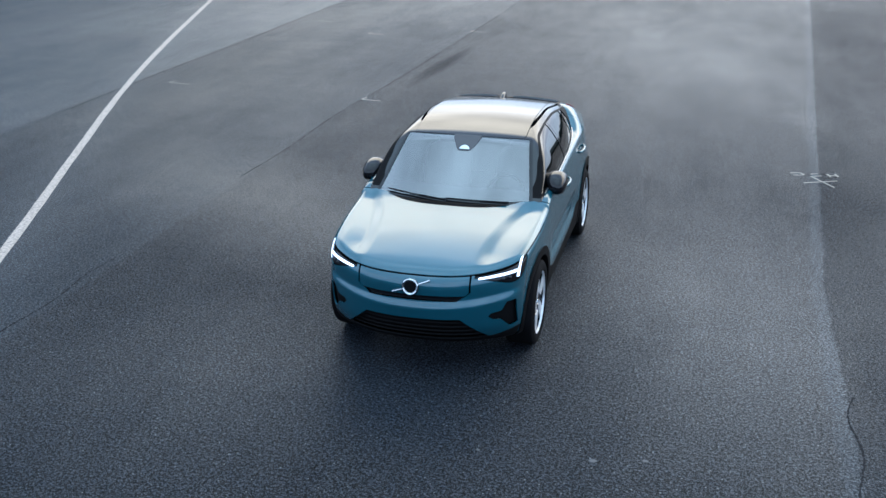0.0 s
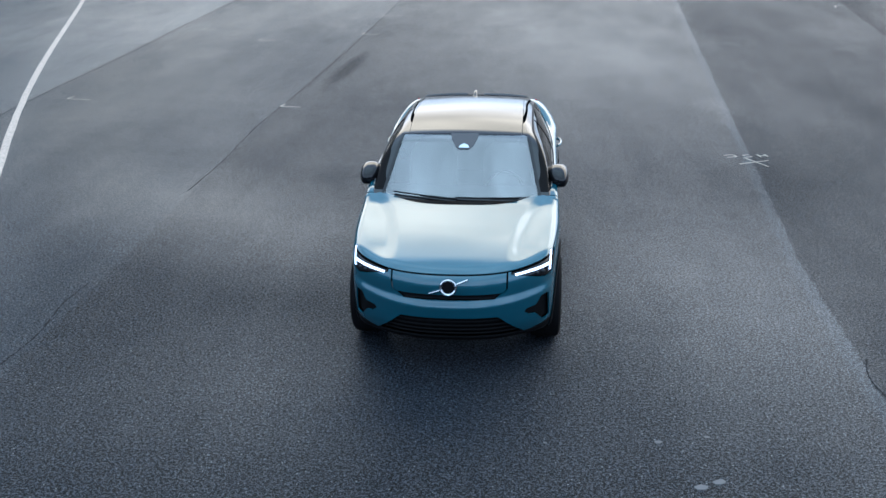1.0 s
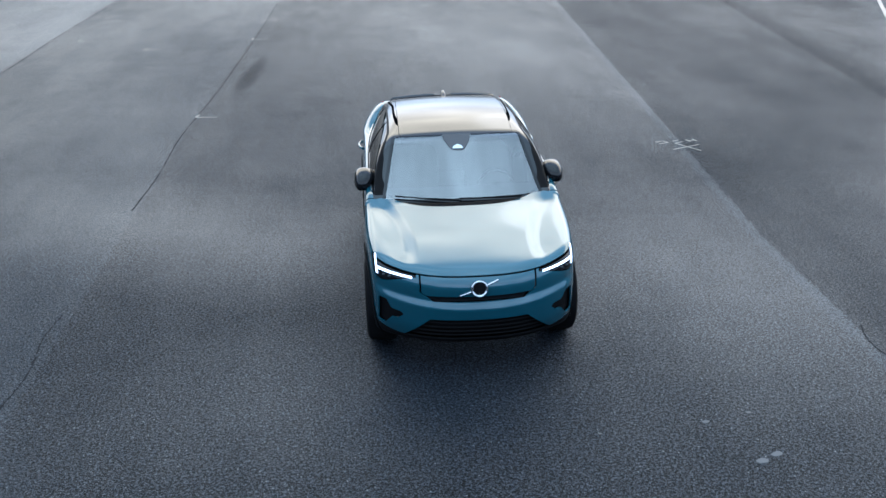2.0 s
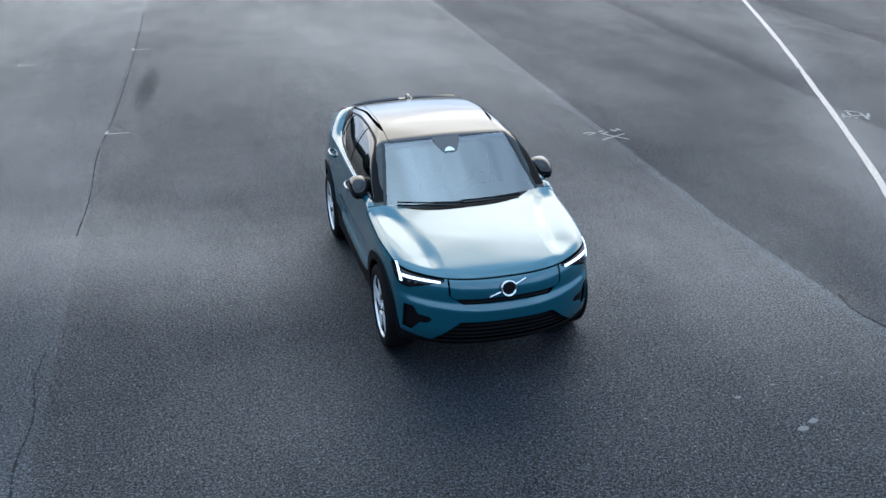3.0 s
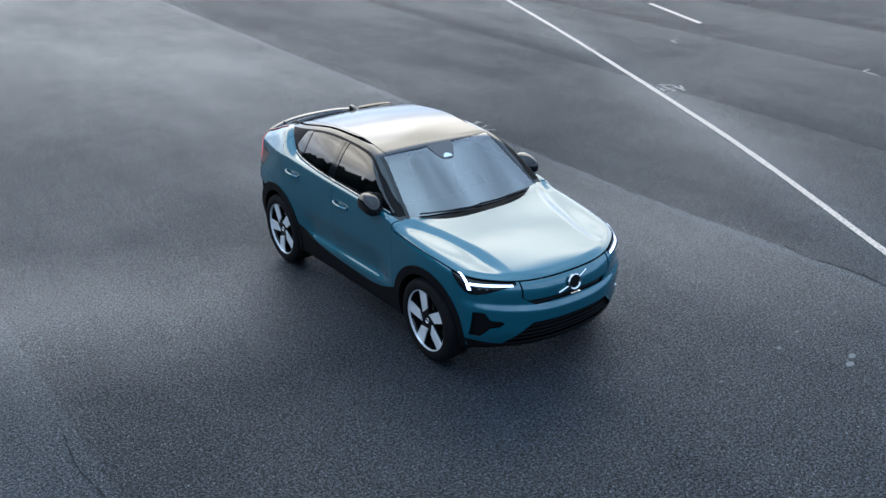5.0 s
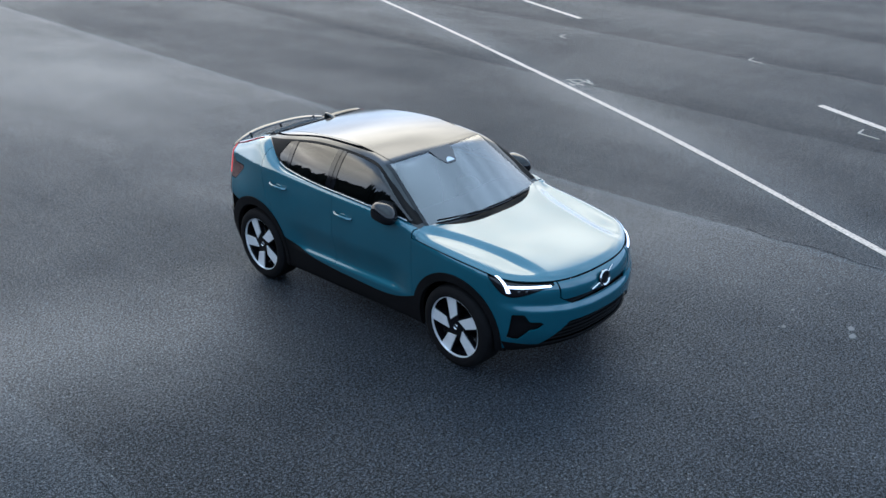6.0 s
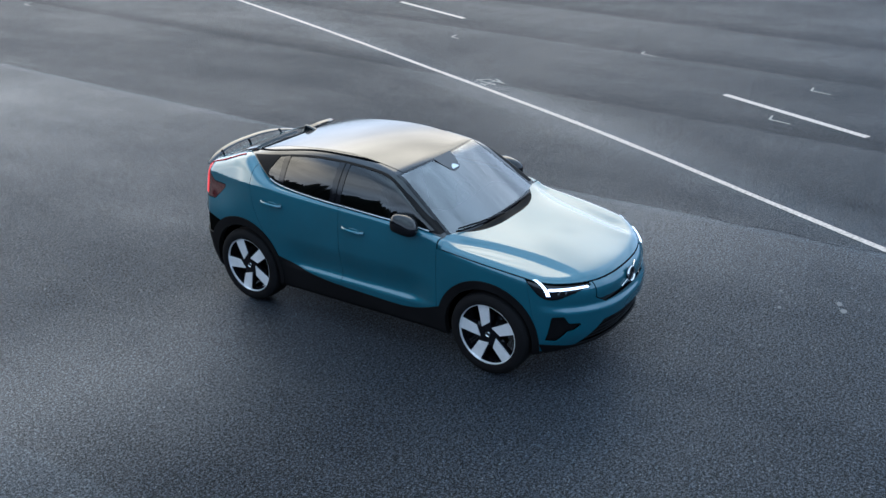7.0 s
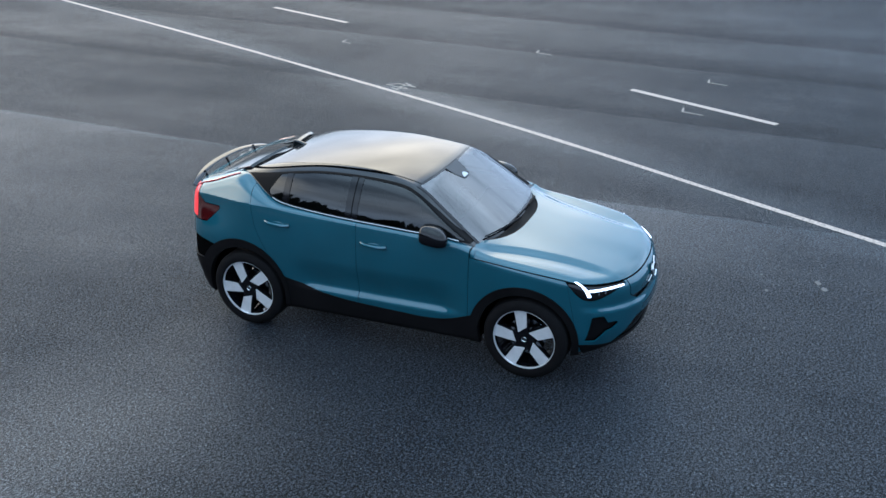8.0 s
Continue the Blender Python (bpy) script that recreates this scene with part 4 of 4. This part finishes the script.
# sensor housing behind the screen
bm = bmesh.new()
rows = []
for z, w in ((1.512, 0.13), (1.475, 0.118), (1.445, 0.095), (1.42, 0.072), (1.405, 0.045)):
    rows.append([bm.verts.new(screen_point(x, z, 0.004)) for x in np.linspace(-w, w, 9)])
for p, q in zip(rows, rows[1:]):
    for k in range(8):
        bm.faces.new((p[k], p[k + 1], q[k + 1], q[k]))
part("sensor_cover", bm, CABIN, car, "dark sensor cover behind the windscreen")
bm = bmesh.new()
bm.faces.new([bm.verts.new(screen_point(x, z, 0.008)) for x, z in ((-0.05, 1.414), (0.05, 1.414), (0.035, 1.432), (0.0, 1.442), (-0.035, 1.432))])
part("sensor_window", bm, CHROME, car, "pale camera window")


# antenna fin
def fin_shape(P):
    x, y, z = np.abs(P[:, 0]), P[:, 1] - 1.19, P[:, 2] - 1.508
    h = 0.048 * step(y, -0.13, 0.08)
    return smax(smax(x - 0.027 * (1 - z / 0.11), z - h, 0.012), np.abs(y) - 0.105, 0.02)


panel("antenna_fin", net(fin_shape, (-0.06, 1.05, 1.47), (0.06, 1.33, 1.62), 0.008), ROOF_GLASS, car, "small gloss black antenna fin", depth=0)


def wing(name, xs, line, chord, thick, mat, label):
    """A thin curved blade across the car; line gives the leading edge (y, z) at x."""
    bm = bmesh.new()
    rows = []
    for x in xs:
        y, z, c, rise = line(x)
        rows.append([bm.verts.new((x, y + c * u, z + rise * u + thick * t)) for u, t in ((0, 0.0), (0.1, 0.5), (0.6, 0.6), (1, 0.35), (1.02, 0.0), (0.9, -0.3), (0.4, -0.4), (0.05, -0.3))])
    for p, q in zip(rows, rows[1:]):
        for k in range(8):
            bm.faces.new((p[k], p[(k + 1) % 8], q[(k + 1) % 8], q[k]))
    bm.faces.new(rows[0])
    bm.faces.new(rows[-1][::-1])
    bmesh.ops.recalc_face_normals(bm, faces=bm.faces)
    return part(name, bm, mat, car, label)


wing("lip_spoiler", np.linspace(-0.66, 0.66, 45), lambda x: (2.075 - 0.12 * abs(x / 0.66) ** 2.2, 1.288 - 0.075 * abs(x / 0.66) ** 3, 0.065, 0.012), 0.07, 0.009, ROOF_GLASS, "gloss black lip spoiler on the tailgate")


def roof_skin(a, y):
    z = 1.75
    for _ in range(40):
        z -= float(upper(np.array([[a, y, z]]))[0]) * 0.8
    return z


# dark seal behind the roof glass
for sx in (-1, 1):
    bm = bmesh.new()
    tube(bm, [(sx * a, 1.223 + 0.50 * a * a, roof_skin(a, 1.223 + 0.50 * a * a)) for a in np.linspace(0.0, 0.54, 16)], 0.008, 8)
    part("roof_seal", bm, PLASTIC, car, "black rubber seal at the rear of the roof")

# brackets under the lip spoiler
for x in (-0.42, 0.0, 0.42):
    bm = bmesh.new()
    tube(bm, [(x, 2.06 - 0.12 * abs(x / 0.66) ** 2.2, 1.22), (x, 2.10 - 0.12 * abs(x / 0.66) ** 2.2, 1.287)], 0.012, 8)
    part("spoiler_bracket", bm, PLASTIC, car, "short black spoiler bracket")

# twin roof spoilers over the rear window
for sx in (-1, 1):
    bm = bmesh.new()
    rows = []
    for k in range(17):
        u = k / 16
        a = 0.09 + 0.47 * u
        y0 = 1.30 + 0.10 * u
        lift = 0.008 * math.sin(math.pi * min(1.0, 0.08 + u * 0.9)) ** 0.5
        z0, z1 = roof_skin(a, y0), roof_skin(a, y0 + 0.17)
        rows.append([bm.verts.new((sx * a, y0 + dy, z)) for dy, z in ((0.0, z0 + lift), (0.03, z0 + lift + 0.012), (0.17, z1 + lift + 0.016), (0.175, z1 + lift + 0.008), (0.03, z0 + lift - 0.008))])
    for p, q in zip(rows, rows[1:]):
        for k in range(5):
            bm.faces.new((p[k], p[(k + 1) % 5], q[(k + 1) % 5], q[k]))
    bm.faces.new(rows[0])
    bm.faces.new(rows[-1][::-1])
    bmesh.ops.recalc_face_normals(bm, faces=bm.faces)
    blade_ob = part("roof_spoiler", bm, ROOF_GLASS, car, "gloss black roof spoiler blade")
    # black bar added for the shade in the gap under the blade
    bm = bmesh.new()
    tube(bm, [(sx * a, 1.345 + 0.10 * (a - 0.09) / 0.47, roof_skin(a, 1.345 + 0.10 * (a - 0.09) / 0.47) + 0.006) for a in np.linspace(0.10, 0.55, 12)], 0.008, 8, 0.8)
    part("spoiler_gap_shade", bm, PLASTIC, blade_ob, "black bar for the shaded gap under the spoiler")

# cabin
bm = bmesh.new()
rows = []
for y, z in ((-0.95, 1.02), (-0.85, 1.06), (-0.62, 1.08), (-0.50, 1.06), (-0.46, 0.98), (-0.48, 0.75)):
    rows.append([bm.verts.new((x, y + 0.08 * (x / 0.7) ** 2, z - 0.02 * (x / 0.7) ** 4)) for x in np.linspace(-0.72, 0.72, 15)])
for p, q in zip(rows, rows[1:]):
    for k in range(14):
        bm.faces.new((p[k], p[k + 1], q[k + 1], q[k]))
part("dashboard", bm, CABIN, car, "charcoal dashboard")
bm = bmesh.new()
ringp = [(0.17 * math.cos(t), 0.17 * math.sin(t), 0) for t in np.linspace(0, 2 * math.pi, 40)]
tilt = Matrix.Translation((0.37, -0.36, 0.98)) @ Euler((radians(62), 0, 0)).to_matrix().to_4x4()
tube(bm, [tilt @ Vector(p) for p in ringp], 0.016, 8)
steer = part("steering_wheel", bm, PLASTIC, car, "black steering wheel")
bm = bmesh.new()
bmesh.ops.create_uvsphere(bm, u_segments=16, v_segments=8, radius=1, matrix=tilt @ Matrix.Diagonal((0.07, 0.055, 0.025, 1)))
part("steering_hub", bm, PLASTIC, steer)


def cushion(cx, cy, cz, sx, sy, sz, lean=0.0):
    def f(P):
        y = P[:, 1] - cy - (P[:, 2] - cz) * lean
        return ((np.abs((P[:, 0] - cx) / sx) ** 4 + np.abs(y / sy) ** 4 + np.abs((P[:, 2] - cz) / sz) ** 4) ** 0.25 - 1) * min(sx, sy, sz)
    e = abs(lean) * sz + 0.05
    return net(f, (cx - sx - 0.05, cy - sy - e, cz - sz - 0.05), (cx + sx + 0.05, cy + sy + e, cz + sz + 0.05), 0.03, 2)


SEAT = material("grey_seat_fabric", (0.14, 0.142, 0.145), 0.85)
for sx in (-1, 1):
    seat = panel("front_seat", cushion(sx * 0.37, 0.02, 0.62, 0.25, 0.27, 0.08), SEAT, car, "dark grey front seat", depth=0)
    panel("seat_back", cushion(sx * 0.37, 0.33, 0.92, 0.24, 0.07, 0.30, 0.30), SEAT, seat, depth=0)
    panel("headrest", cushion(sx * 0.37, 0.46, 1.28, 0.13, 0.05, 0.085, 0.2), SEAT, seat, depth=0)
bench = panel("rear_seat", cushion(0, 0.95, 0.62, 0.62, 0.25, 0.09), SEAT, car, "dark grey rear bench seat", depth=0)
panel("seat_back", cushion(0, 1.25, 0.90, 0.62, 0.07, 0.28, 0.35), SEAT, bench, depth=0)


def top_skin(a, y):
    z = 1.7
    for _ in range(40):
        z -= float(lower(np.array([[a, y, z]]))[0]) * 0.8
    return z


for sx in (-1, 1):
    bm = bmesh.new()
    pts = []
    for u in np.linspace(0, 1, 12):
        y = 1.48 + 0.52 * u
        a = 0.645 + 0.03 * math.sin(math.pi * u) + 0.02 * u
        pts.append((sx * a, y, top_skin(a, y) + 0.003))
    tube(bm, pts, 0.009, 8)
    part("light_strip", bm, STRIP, car, "thin red light strip along the tailgate edge")


# added pale strip for the sky reflection along the belt under the side windows
BELT_GLINT = material("belt_glint", (0.35, 0.37, 0.39), 0.3, 0.9)
for sx in (-1, 1):
    pts = []
    for y in np.linspace(-0.74, 1.08, 40):
        z = float(TOP(y)) + 0.012
        a = 0.75
        for _ in range(40):
            a -= float(upper(np.array([[a, y, z]]))[0]) * 0.8
        pts.append((sx * (a + 0.003), y, z))
    bm = bmesh.new()
    tube(bm, pts, 0.005, 8)
    part("belt_glint_strip", bm, BELT_GLINT, car, "thin pale strip for the sky reflection under the side windows")
